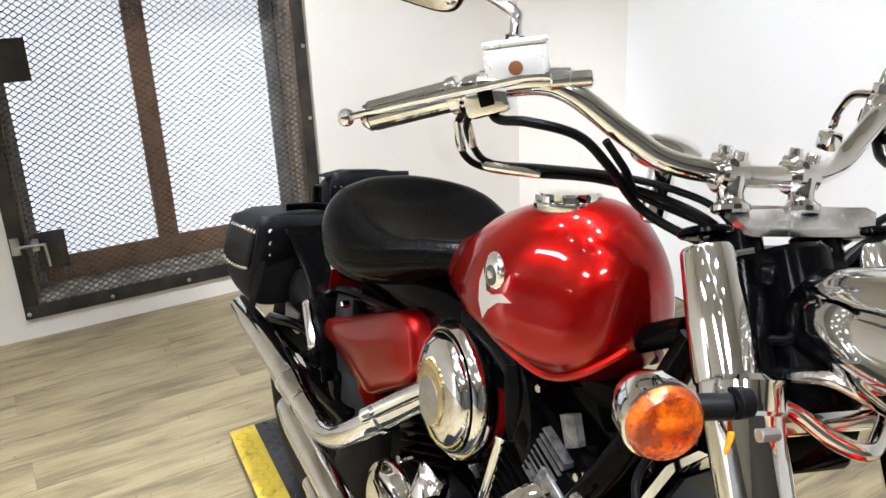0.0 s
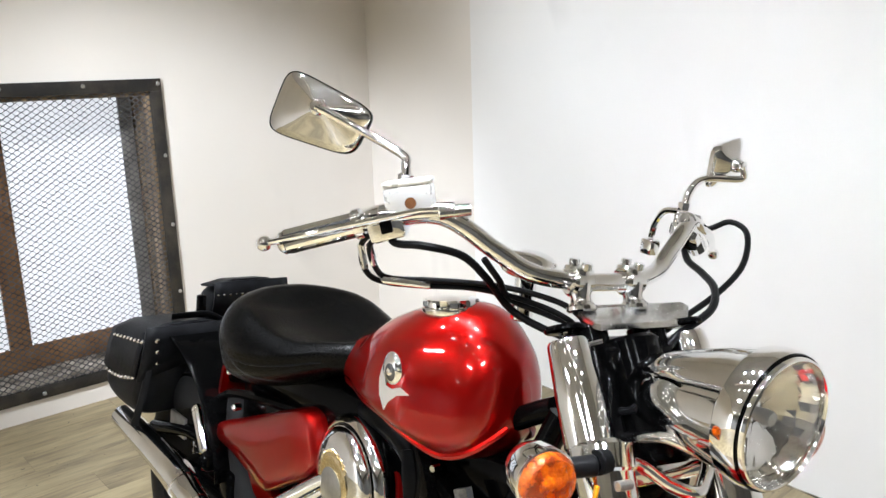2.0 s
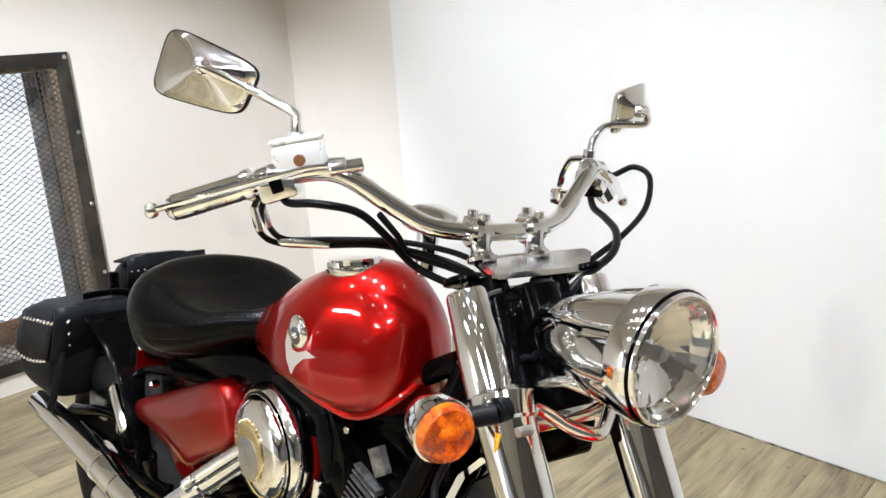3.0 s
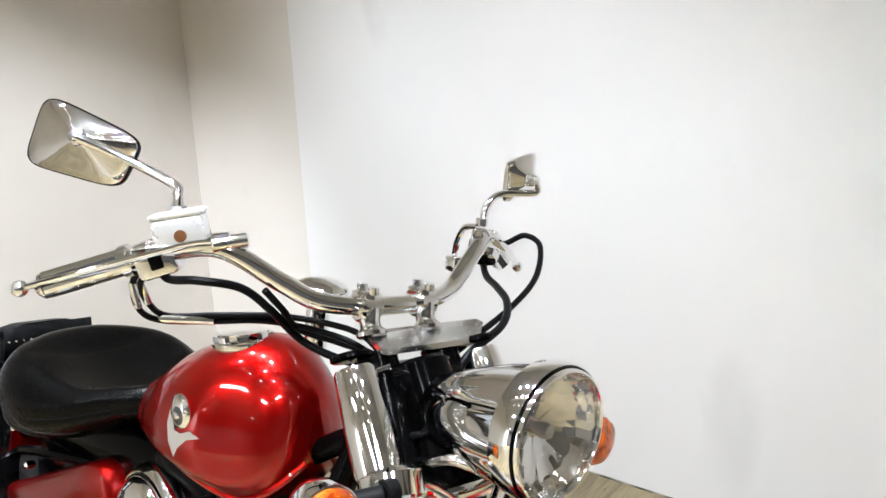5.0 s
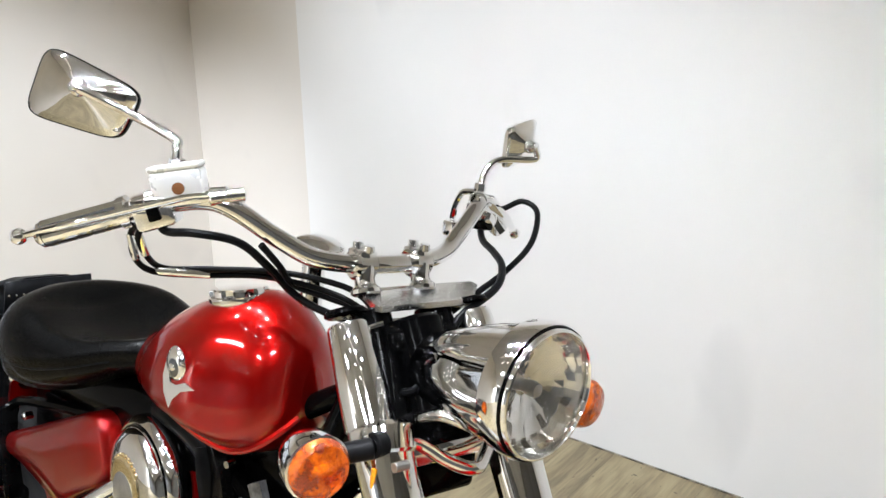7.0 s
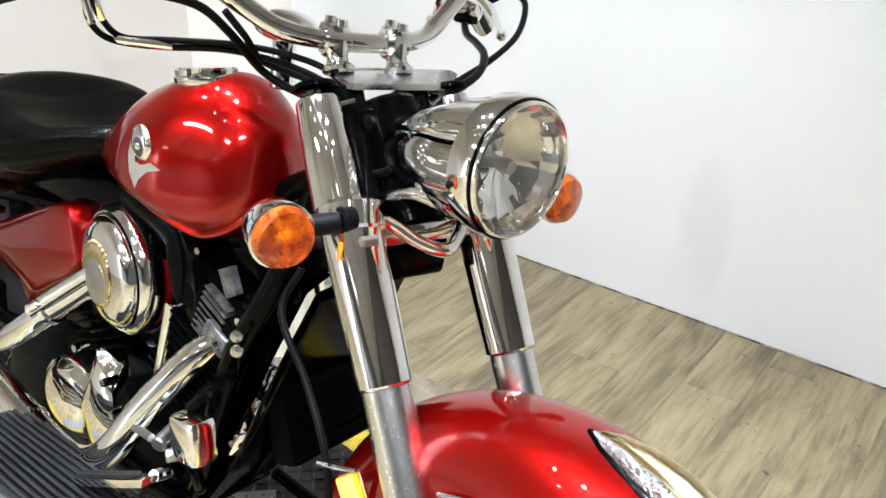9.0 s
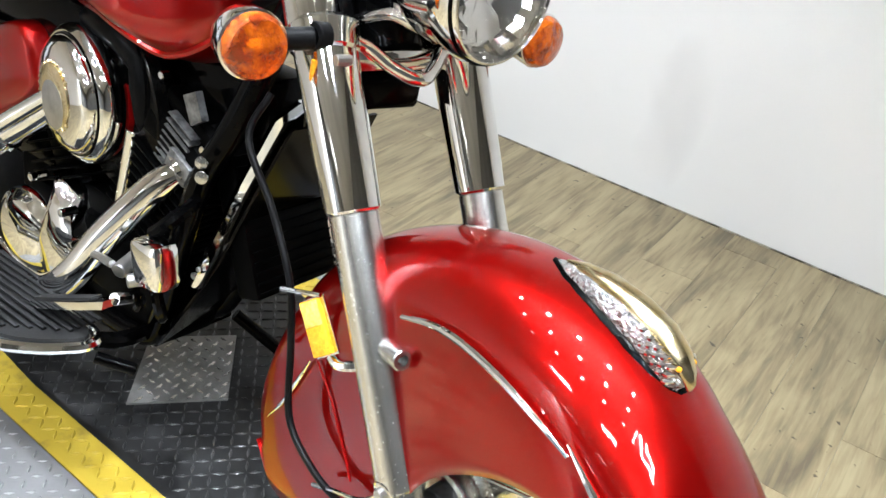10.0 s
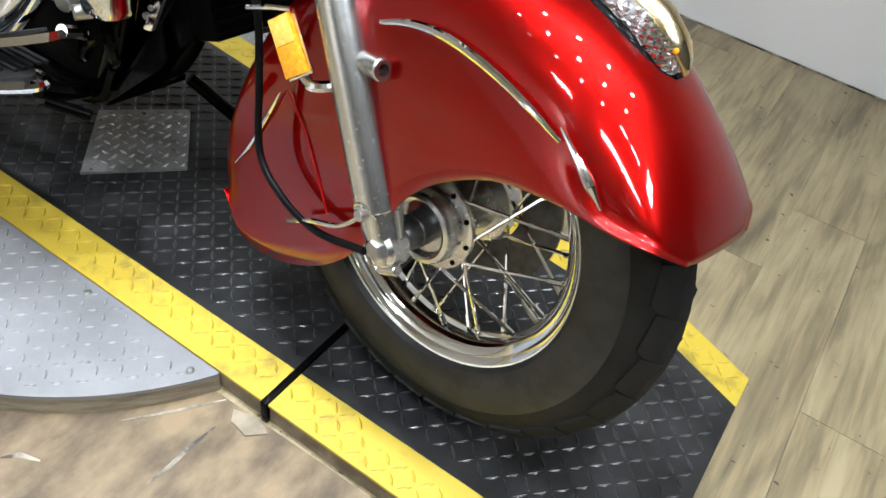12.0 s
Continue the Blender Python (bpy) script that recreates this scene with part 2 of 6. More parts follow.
def box(x0, x1, y0, y1, z0, z1, bevel=0.0):
    """A block with bevelled long edges."""
    b = min(bevel, (x1 - x0) / 2.01, (y1 - y0) / 2.01, (z1 - z0) / 2.01)
    if b <= 0:
        v = [(x, y, z) for z in (z0, z1) for y in (y0, y1) for x in (x0, x1)]
        return v, [(0, 2, 3, 1), (4, 5, 7, 6), (0, 1, 5, 4), (2, 6, 7, 3), (0, 4, 6, 2), (1, 3, 7, 5)]
    bm = bmesh.new()
    bmesh.ops.create_cube(bm, size=1)
    for v in bm.verts:
        v.co = ((x0 + x1) / 2 + v.co.x * (x1 - x0), (y0 + y1) / 2 + v.co.y * (y1 - y0), (z0 + z1) / 2 + v.co.z * (z1 - z0))
    bmesh.ops.bevel(bm, geom=list(bm.edges), offset=b, segments=2, affect="EDGES", profile=0.5)
    bm.verts.index_update()
    out = [v.co.copy() for v in bm.verts], [tuple(v.index for v in f.verts) for f in bm.faces]
    bm.free()
    return out


def smooth_path(points, n=8):
    """Catmull-Rom through the points."""
    pts = [Vector(p) for p in points]
    if len(pts) < 3:
        return pts
    ext = [2 * pts[0] - pts[1]] + pts + [2 * pts[-1] - pts[-2]]
    out = []
    for i in range(1, len(ext) - 2):
        a, b, c, d = ext[i - 1:i + 3]
        for k in range(n):
            t = k / n
            out.append(0.5 * (2 * b + (c - a) * t + (2 * a - 5 * b + 4 * c - d) * t * t + (3 * b - a - 3 * c + d) * t ** 3))
    return out + [pts[-1]]


def tube(points, radius, segs=12, n=8, caps=True, flat=1.0):
    """A round bar swept along a smooth path; radius may be one number or one per point."""
    path = smooth_path(points, n)
    if isinstance(radius, (int, float)):
        rad = [radius] * len(path)
    else:
        rad = list(np.interp(np.linspace(0, len(radius) - 1, len(path)), range(len(radius)), radius))
    verts, faces = [], []
    up = None
    for i, p in enumerate(path):
        t = (path[min(i + 1, len(path) - 1)] - path[max(i - 1, 0)]).normalized()
        if up is None:
            up = t.orthogonal().normalized()
        up = (up - t * up.dot(t)).normalized()
        side = t.cross(up)
        for k in range(segs):
            a = 2 * math.pi * k / segs
            verts.append(p + (up * math.cos(a) + side * math.sin(a) * flat) * rad[i])
    for i in range(len(path) - 1):
        for k in range(segs):
            k2 = (k + 1) % segs
            faces.append((i * segs + k, i * segs + k2, (i + 1) * segs + k2, (i + 1) * segs + k))
    if caps:
        faces.append(tuple(range(segs))[::-1])
        faces.append(tuple((len(path) - 1) * segs + k for k in range(segs)))
    return verts, faces


def frame_to(a, b):
    """A pose at a whose z axis points to b."""
    d = Vector(b) - Vector(a)
    return Matrix.Translation(a) @ d.to_track_quat("Z", "Y").to_matrix().to_4x4()


def lathe(profile, segs=32, m=None, closed=False):
    """Rings (radius, height) turned about z."""
    verts, faces = [], []
    for r, h in profile:
        for k in range(segs):
            a = 2 * math.pi * k / segs
            verts.append(Vector((r * math.cos(a), r * math.sin(a), h)))
    n = len(profile)
    for i in range(n if closed else n - 1):
        j = (i + 1) % n
        for k in range(segs):
            k2 = (k + 1) % segs
            faces.append((i * segs + k, i * segs + k2, j * segs + k2, j * segs + k))
    if not closed:
        if profile[0][0] > 1e-5:
            faces.append(tuple(range(segs))[::-1])
        if profile[-1][0] > 1e-5:
            faces.append(tuple((n - 1) * segs + k for k in range(segs)))
    if m is not None:
        verts = [m @ v for v in verts]
    return verts, faces


def rod(a, b, r, segs=16, bevel=0.0, r2=None):
    """A straight round bar from a to b with softened ends."""
    length = (Vector(b) - Vector(a)).length
    r2 = r if r2 is None else r2
    e = bevel or min(r, r2, length / 2) * 0.15
    return lathe([(r - e, 0), (r, e), (r2, length - e), (r2 - e, length)], segs, frame_to(a, b))


def ball(c, r, segs=16, rings=10, stretch=(1, 1, 1), m=None):
    verts = [Vector((0, 0, -1))]
    faces = []
    for i in range(1, rings):
        a = math.pi * i / rings - math.pi / 2
        for k in range(segs):
            b = 2 * math.pi * k / segs
            verts.append(Vector((math.cos(a) * math.cos(b), math.cos(a) * math.sin(b), math.sin(a))))
    verts.append(Vector((0, 0, 1)))
    for k in range(segs):
        k2 = (k + 1) % segs
        faces.append((0, 1 + k2, 1 + k))
        last = 1 + (rings - 2) * segs
        faces.append((len(verts) - 1, last + k, last + k2))
        for i in range(rings - 2):
            o = 1 + i * segs
            faces.append((o + k, o + k2, o + segs + k2, o + segs + k))
    out = [Vector((v.x * r * stretch[0], v.y * r * stretch[1], v.z * r * stretch[2])) for v in verts]
    if m is not None:
        out = [m @ v for v in out]
    return [Vector(c) + v for v in out], faces


def loft(sections, closed=True, caps=True):
    """Sections of equal length joined in order."""
    n = len(sections[0])
    verts = [Vector(p) for s in sections for p in s]
    faces = []
    for i in range(len(sections) - 1):
        for k in range(n if closed else n - 1):
            k2 = (k + 1) % n
            faces.append((i * n + k, i * n + k2, (i + 1) * n + k2, (i + 1) * n + k))
    if caps and closed:
        faces.append(tuple(range(n))[::-1])
        faces.append(tuple((len(sections) - 1) * n + k for k in range(n)))
    return verts, faces


def spline(xs, ys, x):
    """Smooth curve through table points."""
    i = int(np.clip(np.searchsorted(xs, x) - 1, 0, len(xs) - 2))
    def slope(j):
        a, b = max(j - 1, 0), min(j + 1, len(xs) - 1)
        return (ys[b] - ys[a]) / (xs[b] - xs[a])
    h = xs[i + 1] - xs[i]
    t = (x - xs[i]) / h
    return ((2 * t ** 3 - 3 * t * t + 1) * ys[i] + (t ** 3 - 2 * t * t + t) * h * slope(i)
            + (-2 * t ** 3 + 3 * t * t) * ys[i + 1] + (t ** 3 - t * t) * h * slope(i + 1))


def superring(cx, cy, hw, top, bot, segs=32, p=2.4, pb=None):
    """A closed rounded ring in the y-z plane at x = cx, between heights bot and top."""
    out = []
    mid, half = (top + bot) / 2, (top - bot) / 2
    for k in range(segs):
        a = 2 * math.pi * k / segs
        c, s = math.cos(a), math.sin(a)
        q = (pb or p) if s < 0 else p
        out.append((cx, cy + hw * math.copysign(abs(c) ** (2 / q), c), mid + half * math.copysign(abs(s) ** (2 / q), s)))
    return out


def thing(name, m, label, category, group=""):
    ob = new(name)
    ob.empty_display_size = 0.1
    ob.matrix_world = m
    return tagged(ob, label, category, group)


def structure(name, geo, mat, label, smooth=False):
    ob = part(name, geo, mat, None, label, smooth=smooth)
    return tagged(ob, kind="structure")


# ---- the room
XW, YW, XJ, CEILING = -2.94, 1.275, -2.15, 3.0
WIN_Y0, WIN_Y1, WIN_Z0, WIN_Z1 = -0.742, 0.366, 0.128, 1.24


def wall_y(x):
    """The side wall runs slightly askew to the lift."""
    return YW - 0.065 * x


def prism(poly, z0, z1):
    """An upright block over a flat outline."""
    n = len(poly)
    v = [Vector((x, y, z0)) for x, y in poly] + [Vector((x, y, z1)) for x, y in poly]
    f = [tuple(range(n))[::-1], tuple(range(n, 2 * n))] + [(i, (i + 1) % n, n + (i + 1) % n, n + i) for i in range(n)]
    return v, f


YC = wall_y(XW) + 0.012
floor = structure("floor", box(-6.2, 3.2, -8.2, 1.9, -0.12, -0.006), PLYWOOD, "wood-look vinyl plank floor in grey-brown and straw tones")
structure("wall_window_low", box(XW - 0.2, XW, -8.2, YC, -0.1, WIN_Z0), WALL, "off-white painted wall below the meshed window")
structure("wall_window_high", box(XW - 0.2, XW, -8.2, YC, WIN_Z1, CEILING), WALL, "off-white painted wall above the meshed window")
structure("wall_window_pier", box(XW - 0.2, XW, WIN_Y1, YC, WIN_Z0, WIN_Z1), WALL, "off-white painted wall beside the meshed window")
structure("wall_window_end", box(XW - 0.2, XW, -8.2, WIN_Y0, WIN_Z0, WIN_Z1), WALL, "off-white painted wall on the far side of the window")
structure("wall_corner", prism([(XW - 0.2, YC), (XJ, wall_y(XJ) + 0.012), (XJ, 1.8), (XW - 0.2, 1.8)], -0.1, CEILING), WALL, "beige painted end of the side wall in the room corner")
structure("wall_side", prism([(XJ, wall_y(XJ)), (3.2, wall_y(3.2)), (3.2, 1.8), (XJ, 1.8)], -0.1, CEILING), WALL_WHITE, "white painted side wall with faint grey smudges standing for soft shadows")
structure("wall_back", box(-6.2, 3.2, -8.2, -8.0, -0.1, CEILING), ROOM, "plain painted wall behind the camera")
structure("wall_front", box(3.0, 3.2, -8.0, wall_y(3.2), -0.1, CEILING), ROOM, "plain painted wall closing the showroom")
structure("trim", prism([(XJ + 0.002, wall_y(XJ) - 0.006), (3.0, wall_y(3.0) - 0.006), (3.0, wall_y(3.0) - 0.0005), (XJ + 0.002, wall_y(XJ) - 0.0005)], 0.0005, 0.004), FLOOR_GAP, "dark gap line along the foot of the wall")
structure("ceiling", box(XW - 0.2, 3.2, -8.2, 1.8, CEILING, CEILING + 0.1), CEIL, "plain off-white ceiling")


def troffer(x, y, lx, ly, power):
    m = Matrix.Translation((x, y, CEILING - 0.06))
    t = thing("ceiling_light", m, "white three-tube ceiling light", "ceiling light", "ceiling lights")
    part("housing", box(-lx / 2 - 0.03, lx / 2 + 0.03, -ly / 2 - 0.03, ly / 2 + 0.03, 0.0, 0.055, 0.01), WALL_WHITE, t)
    for k in (-1, 0, 1):
        dx, dy = (0, k * ly / 3) if lx > ly else (k * lx / 3, 0)
        hx, hy = (lx / 2, 0.014) if lx > ly else (0.014, ly / 2)
        part("tube", box(dx - hx, dx + hx, dy - hy, dy + hy, -0.012, -0.001), LED, t)
        lamp("ceiling_lamp", "AREA", pose(x + dx, y + dy, CEILING - 0.09), power / 3, (2 * hx, 2 * hy)).data.spread = radians(130)


def downlight(x, y, power):
    t = thing("downlight", Matrix.Translation((x, y, CEILING)), "small round white ceiling downlight", "downlight", "downlights")
    part("trim_ring", lathe([(0.05, 0.0), (0.075, 0.0), (0.075, -0.008), (0.055, -0.012), (0.05, -0.006)], 24, None, True), WALL_WHITE, t)
    part("diffuser", lathe([(0, -0.003), (0.05, -0.003), (0.05, -0.001), (0, -0.001)], 24), LED, t)
    lamp("ceiling_lamp", "AREA", pose(x, y, CEILING - 0.02), power, (0.07, 0.07), shape="DISK").data.spread = radians(75)


# unseen spotlights, added to brighten pools on the side and window walls
def wall_spot(eye, target, power, degrees, blend):
    m = look(eye, target)
    t = thing("added_spot", m, "unseen white spotlight added to brighten the wall", "spotlight", "track spotlights")
    part("head", lathe([(0.05, 0.02), (0.055, 0.025), (0.055, 0.14), (0.03, 0.16), (0, 0.16)], 24), WALL_WHITE, t)
    part("stem", rod((0, 0, 0.15), m.inverted() @ Vector((eye[0], eye[1], CEILING)), 0.01), WALL_WHITE, t)
    ob = lamp("spot_lamp", "SPOT", m, power)
    ob.data.spot_size, ob.data.spot_blend, ob.data.shadow_soft_size = radians(degrees), blend, 0.11


def wall_fill(x0, x1, y, power):
    """An added, unseen long slim ceiling fitting whose light grazes and brightens the side wall."""
    m = look(((x0 + x1) / 2, y, CEILING - 0.1), ((x0 + x1) / 2, YW, 0.95))
    t = thing("wall_fill", pose((x0 + x1) / 2, y, CEILING - 0.06), "unseen long slim light added to brighten the side wall", "ceiling light")
    part("housing", box((x0 - x1) / 2, (x1 - x0) / 2, -0.04, 0.04, 0.0, 0.055, 0.01), WALL_WHITE, t)
    lamp("wall_fill_lamp", "AREA", m, power, (x1 - x0, 0.05)).data.spread = radians(29)


for fx, fy, lx, ly, pw in ((1.7, -1.6, 0.36, 0.6, 50), (-1.0, -2.9, 0.6, 0.36, 50), (0.8, -2.9, 0.6, 0.36, 55), (-2.2, -6.4, 0.6, 0.36, 300), (0.2, -6.4, 0.6, 0.36, 150)):
    troffer(fx, fy, lx, ly, pw)
for fy, pw in ((-0.3, 12), (-1.0, 8), (-1.7, 4)):
    for fx in (-1.4, -0.75, -0.1, 0.55, 1.2):
        downlight(fx, fy, pw)
wall_fill(-2.0, 1.9, -1.15, 7)
wall_spot((-1.2, -1.0, 2.85), (-1.3, wall_y(-1.3), 0.95), 230, 58, 1.0)
wall_spot((0.4, -1.0, 2.85), (0.1, YW, 1.15), 40, 54, 1.0)
wall_spot((-1.3, -1.5, 2.85), (-2.8, 0.8, 0.38), 800, 40, 0.9)


# ---- the meshed window
def window():
    w = thing("window_1", pose(XW, 0, 0), "black-framed window behind expanded steel mesh, bright with daylight", "window")
    tagged(w, kind="structure")
    fy0, fy1, fz0, fz1, fw = -0.786, 0.411, 0.080, 1.286, 0.050
    for a, b, c, d in ((fy0, fy1, fz1 - fw, fz1), (fy0, fy1, fz0, fz0 + fw)):
        part("frame_rail", box(0.001, 0.014, a, b, c, d, 0.002), FRAME_BLACK, w)
    for a, b in ((fy0, fy0 + fw), (fy1 - fw, fy1)):
        part("frame_post", box(0.001, 0.0138, a, b, fz0 + fw, fz1 - fw, 0.002), FRAME_BLACK, w)
    for i in range(5):
        for y in (fy1 - 0.014, fy0 + 0.014):
            z = fz0 + 0.02 + i * (fz1 - fz0 - 0.04) / 4
            part("bolt", ball((0.014, y, z), 0.0085, 10, 6, (0.6, 1, 1)), STEEL, w)
    for i in range(1, 4):
        for z in (fz0 + 0.02, fz1 - 0.02):
            y = fy0 + 0.014 + i * (fy1 - fy0 - 0.028) / 4
            part("bolt", ball((0.014, y, z), 0.0085, 10, 6, (0.6, 1, 1)), STEEL, w)
    # lining of the opening
    part("jamb", box(-0.195, 0.0, WIN_Y1 - 0.022, WIN_Y1 - 0.001, WIN_Z0 + 0.022, WIN_Z1 - 0.022, 0.002), JAMB_WOOD, w, "worn brown wooden jamb")
    part("jamb", box(-0.195, 0.0, WIN_Y0 + 0.001, WIN_Y0 + 0.022, WIN_Z0 + 0.022, WIN_Z1 - 0.022, 0.002), JAMB_WOOD, w, "worn brown wooden jamb")
    part("sill", box(-0.195, 0.0, WIN_Y0 + 0.001, WIN_Y1 - 0.001, WIN_Z0 + 0.001, WIN_Z0 + 0.022, 0.002), SILL, w, "pale window sill")
    part("head_lining", box(-0.195, 0.0, WIN_Y0 + 0.001, WIN_Y1 - 0.001, WIN_Z1 - 0.022, WIN_Z1 - 0.001, 0.002), JAMB_WOOD, w)
    sx = -0.15
    for y0, y1 in ((WIN_Y0 + 0.024, WIN_Y0 + 0.06), (0.286, WIN_Y1 - 0.024)):
        part("sash", box(sx - 0.03, sx, y0, y1, WIN_Z0 + 0.024, WIN_Z1 - 0.024, 0.003), SASH, w, "grey sash frame")
    part("sash", box(sx - 0.03, sx - 0.001, WIN_Y0 + 0.06, 0.286, WIN_Z0 + 0.024, 0.25, 0.003), MULLION, w)
    part("mullion", box(sx - 0.03, sx + 0.01, -0.248, -0.168, 0.25, WIN_Z1 - 0.024, 0.004), MULLION, w, "brown wooden mullion")
    for y0, y1 in ((WIN_Y0 + 0.06, -0.248), (-0.168, 0.286)):
        part("pane", box(sx - 0.022, sx - 0.012, y0, y1, 0.25, WIN_Z1 - 0.024), DAYLIGHT, w, "frosted pane glowing with daylight")
    # expanded metal: zigzag strands that meet at the knuckles
    cw, ch, s = 0.034, 0.0225, 0.0025
    y0, y1, z0, z1 = fy0 + 0.02, fy1 - 0.02, fz0 + 0.02, fz1 - 0.02
    ny, nz = int((y1 - y0) / cw), int((z1 - z0) / ch)
    verts, faces = [], []
    for r in range(2 * nz):
        base = len(verts)
        for k in range(4 * ny + 2):
            y = y0 + (k // 2) * cw / 2 + (k % 2 - 0.5) * cw * 0.1
            z = z0 + (r + (k // 2 + r) % 2) * ch / 2
            verts += [(0.0, y, z - s), (0.0015, y, z - s), (0.0015, y, z + s), (0.0, y, z + s)]
            if k:
                o = base + 4 * (k - 1)
                for a in range(4):
                    faces.append((o + a, o + (a + 1) % 4, o + 4 + (a + 1) % 4, o + 4 + a))
    part("mesh_panel", (verts, faces), MESH_STEEL, w, "expanded steel security mesh", smooth=False)
    # latch plates and hasp on the mesh
    for z0, z1 in ((0.258, 0.403), (0.938, 1.084)):
        part("latch_plate", box(0.0145, 0.019, -0.700, -0.600, z0, z1, 0.002), FRAME_BLACK, w, "black steel latch plate")
    part("hasp", join(box(0.0145, 0.03, fy0 + 0.004, fy0 + 0.034, 0.335, 0.40, 0.003), rod((0.032, fy0 + 0.01, 0.365), (0.032, -0.672, 0.36), 0.006), rod((0.032, -0.672, 0.364), (0.032, -0.668, 0.275), 0.006), box(0.0195, 0.034, -0.715, -0.69, 0.34, 0.385, 0.003)), STEEL, w, "bare steel slide bolt")
    return w


SASH = surface("sash_grey", (0.16, 0.15, 0.14), (0.28, 0.27, 0.25), (0.5, 0.6))
SILL = surface("sill_dusty", (0.10, 0.08, 0.06), (0.5, 0.46, 0.4), (0.6, 0.8), 0.0, 7, 120, 0.2)
window()

# ---- the lift platform and turntable
PT = 0.042


def treads(x0, x1, y0, y1, inside, pitch=0.0235, z=PT, high=0.0022, turn=45, size=1.0):
    """Raised lozenges of tread plate in alternating directions."""
    verts, faces = [], []
    length, width = 0.0098 * size, 0.0029 * size
    i = 0
    x = x0
    while x < x1:
        j = 0
        y = y0
        while y < y1:
            if inside(x, y):
                a = radians(turn if (i + j) % 2 else turn - 90)
                c, s = math.cos(a), math.sin(a)
                o = len(verts)
                for u, v, h in ((-length, 0, 0), (0, -width, 0), (length, 0, 0), (0, width, 0), (-length * 0.55, 0, high), (length * 0.55, 0, high)):
                    verts.append((x + u * c - v * s, y + u * s + v * c, z + h - (0.0003 if h == 0 else 0)))
                faces += [(o, o + 1, o + 5, o + 4), (o + 1, o + 2, o + 5), (o + 2, o + 3, o + 5), (o + 3, o, o + 4, o + 5)]
            y += pitch
            j += 1
        x += pitch
        i += 1
    return verts, faces


def near_edge(x):
    return -0.449 - 0.0112 * x + max(0.0, -0.85 - x) * 0.072


def far_edge(x):
    return 0.1248 - (0.1177 if x < 0.3 else 0.434) * (x - 0.3)


SW = 0.070
DISC = (-0.678, -0.166, 0.575)


def platform():
    p = thing("lift_platform", pose(-0.6, -0.15, 0), "black tread-plate motorcycle lift deck with yellow edge stripes", "lift platform")
    inv = Matrix.Translation((0.6, 0.15, 0))
    xs_main, xs_front = (-1.79, -0.0985), (-0.087, 0.464)

    def outline(x0, x1, lo, hi):
        xs = [x0] + [x for x in (-0.85, 0.3) if x0 < x < x1] + [x1]
        return [(x, lo(x)) for x in xs] + [(x, hi(x)) for x in xs[::-1]]

    def strip(x0, x1, lo, hi, mat, name, lab):
        ob = part(name, prism(outline(x0, x1, lo, hi), PT - 0.005, PT), mat, p, lab, inv, False)
        tr = treads(x0 + 0.012, x1 - 0.005, -0.5, 0.36, lambda x, y: lo(x) + 0.013 < y < hi(x) - 0.013, 0.0215, high=0.0026, size=1.3)
        t = part("tread_pattern", tr, TREAD_WORN if mat is PLATE_BLACK else mat, ob, "", inv, False)
        tagged(t, kind="stuff")

    for x0, x1 in (xs_main, xs_front):
        part("deck_base", prism(outline(x0 + 0.001, x1 - 0.001, lambda x: near_edge(x) + 0.002, lambda x: far_edge(x) - 0.002), 0.001, PT - 0.0055), LIFT_EDGE, p, "dirty brown edge of the lift deck", inv, False)
    for x0, x1 in (xs_main, xs_front):
        strip(x0, x1, near_edge, lambda x: near_edge(x) + SW, PLATE_YELLOW, "yellow_stripe", "yellow-painted tread stripe, scuffed")
        strip(x0, x1, lambda x: near_edge(x) + SW, lambda x: far_edge(x) - 0.068, PLATE_BLACK, "deck_plate", "black-painted tread plate")
        strip(x0, x1, lambda x: far_edge(x) - 0.068, far_edge, PLATE_YELLOW, "yellow_stripe", "yellow-painted tread stripe, scuffed")
    part("joint_bar", box(-0.0983, -0.0872, -0.453, 0.172, 0.0, PT + 0.005, 0.002), BLACK, p, "black steel joint bar across the deck", inv)
    q = [(-0.682, -0.025), (-0.549, -0.160), (-0.675, -0.291), (-0.803, -0.146)]
    cx, cy = sum(a for a, _ in q) / 4, sum(b for _, b in q) / 4
    hp = part("patch_plate", prism(q, PT + 0.002, PT + 0.007), PLATE_BARE, p, "bare steel tread-plate hatch", inv, False)

    def in_patch(x, y):
        return all((q[(i + 1) % 4][0] - q[i][0]) * (y - q[i][1]) - (q[(i + 1) % 4][1] - q[i][1]) * (x - q[i][0]) < -0.0012 for i in range(4))
    tagged(part("tread_pattern", treads(-0.84, -0.53, -0.31, -0.01, in_patch, 0.0215, PT + 0.007, 0.0034, 0, 1.25), TREAD_GLINT, hp, "", inv, False), kind="stuff")
    return p


platform()


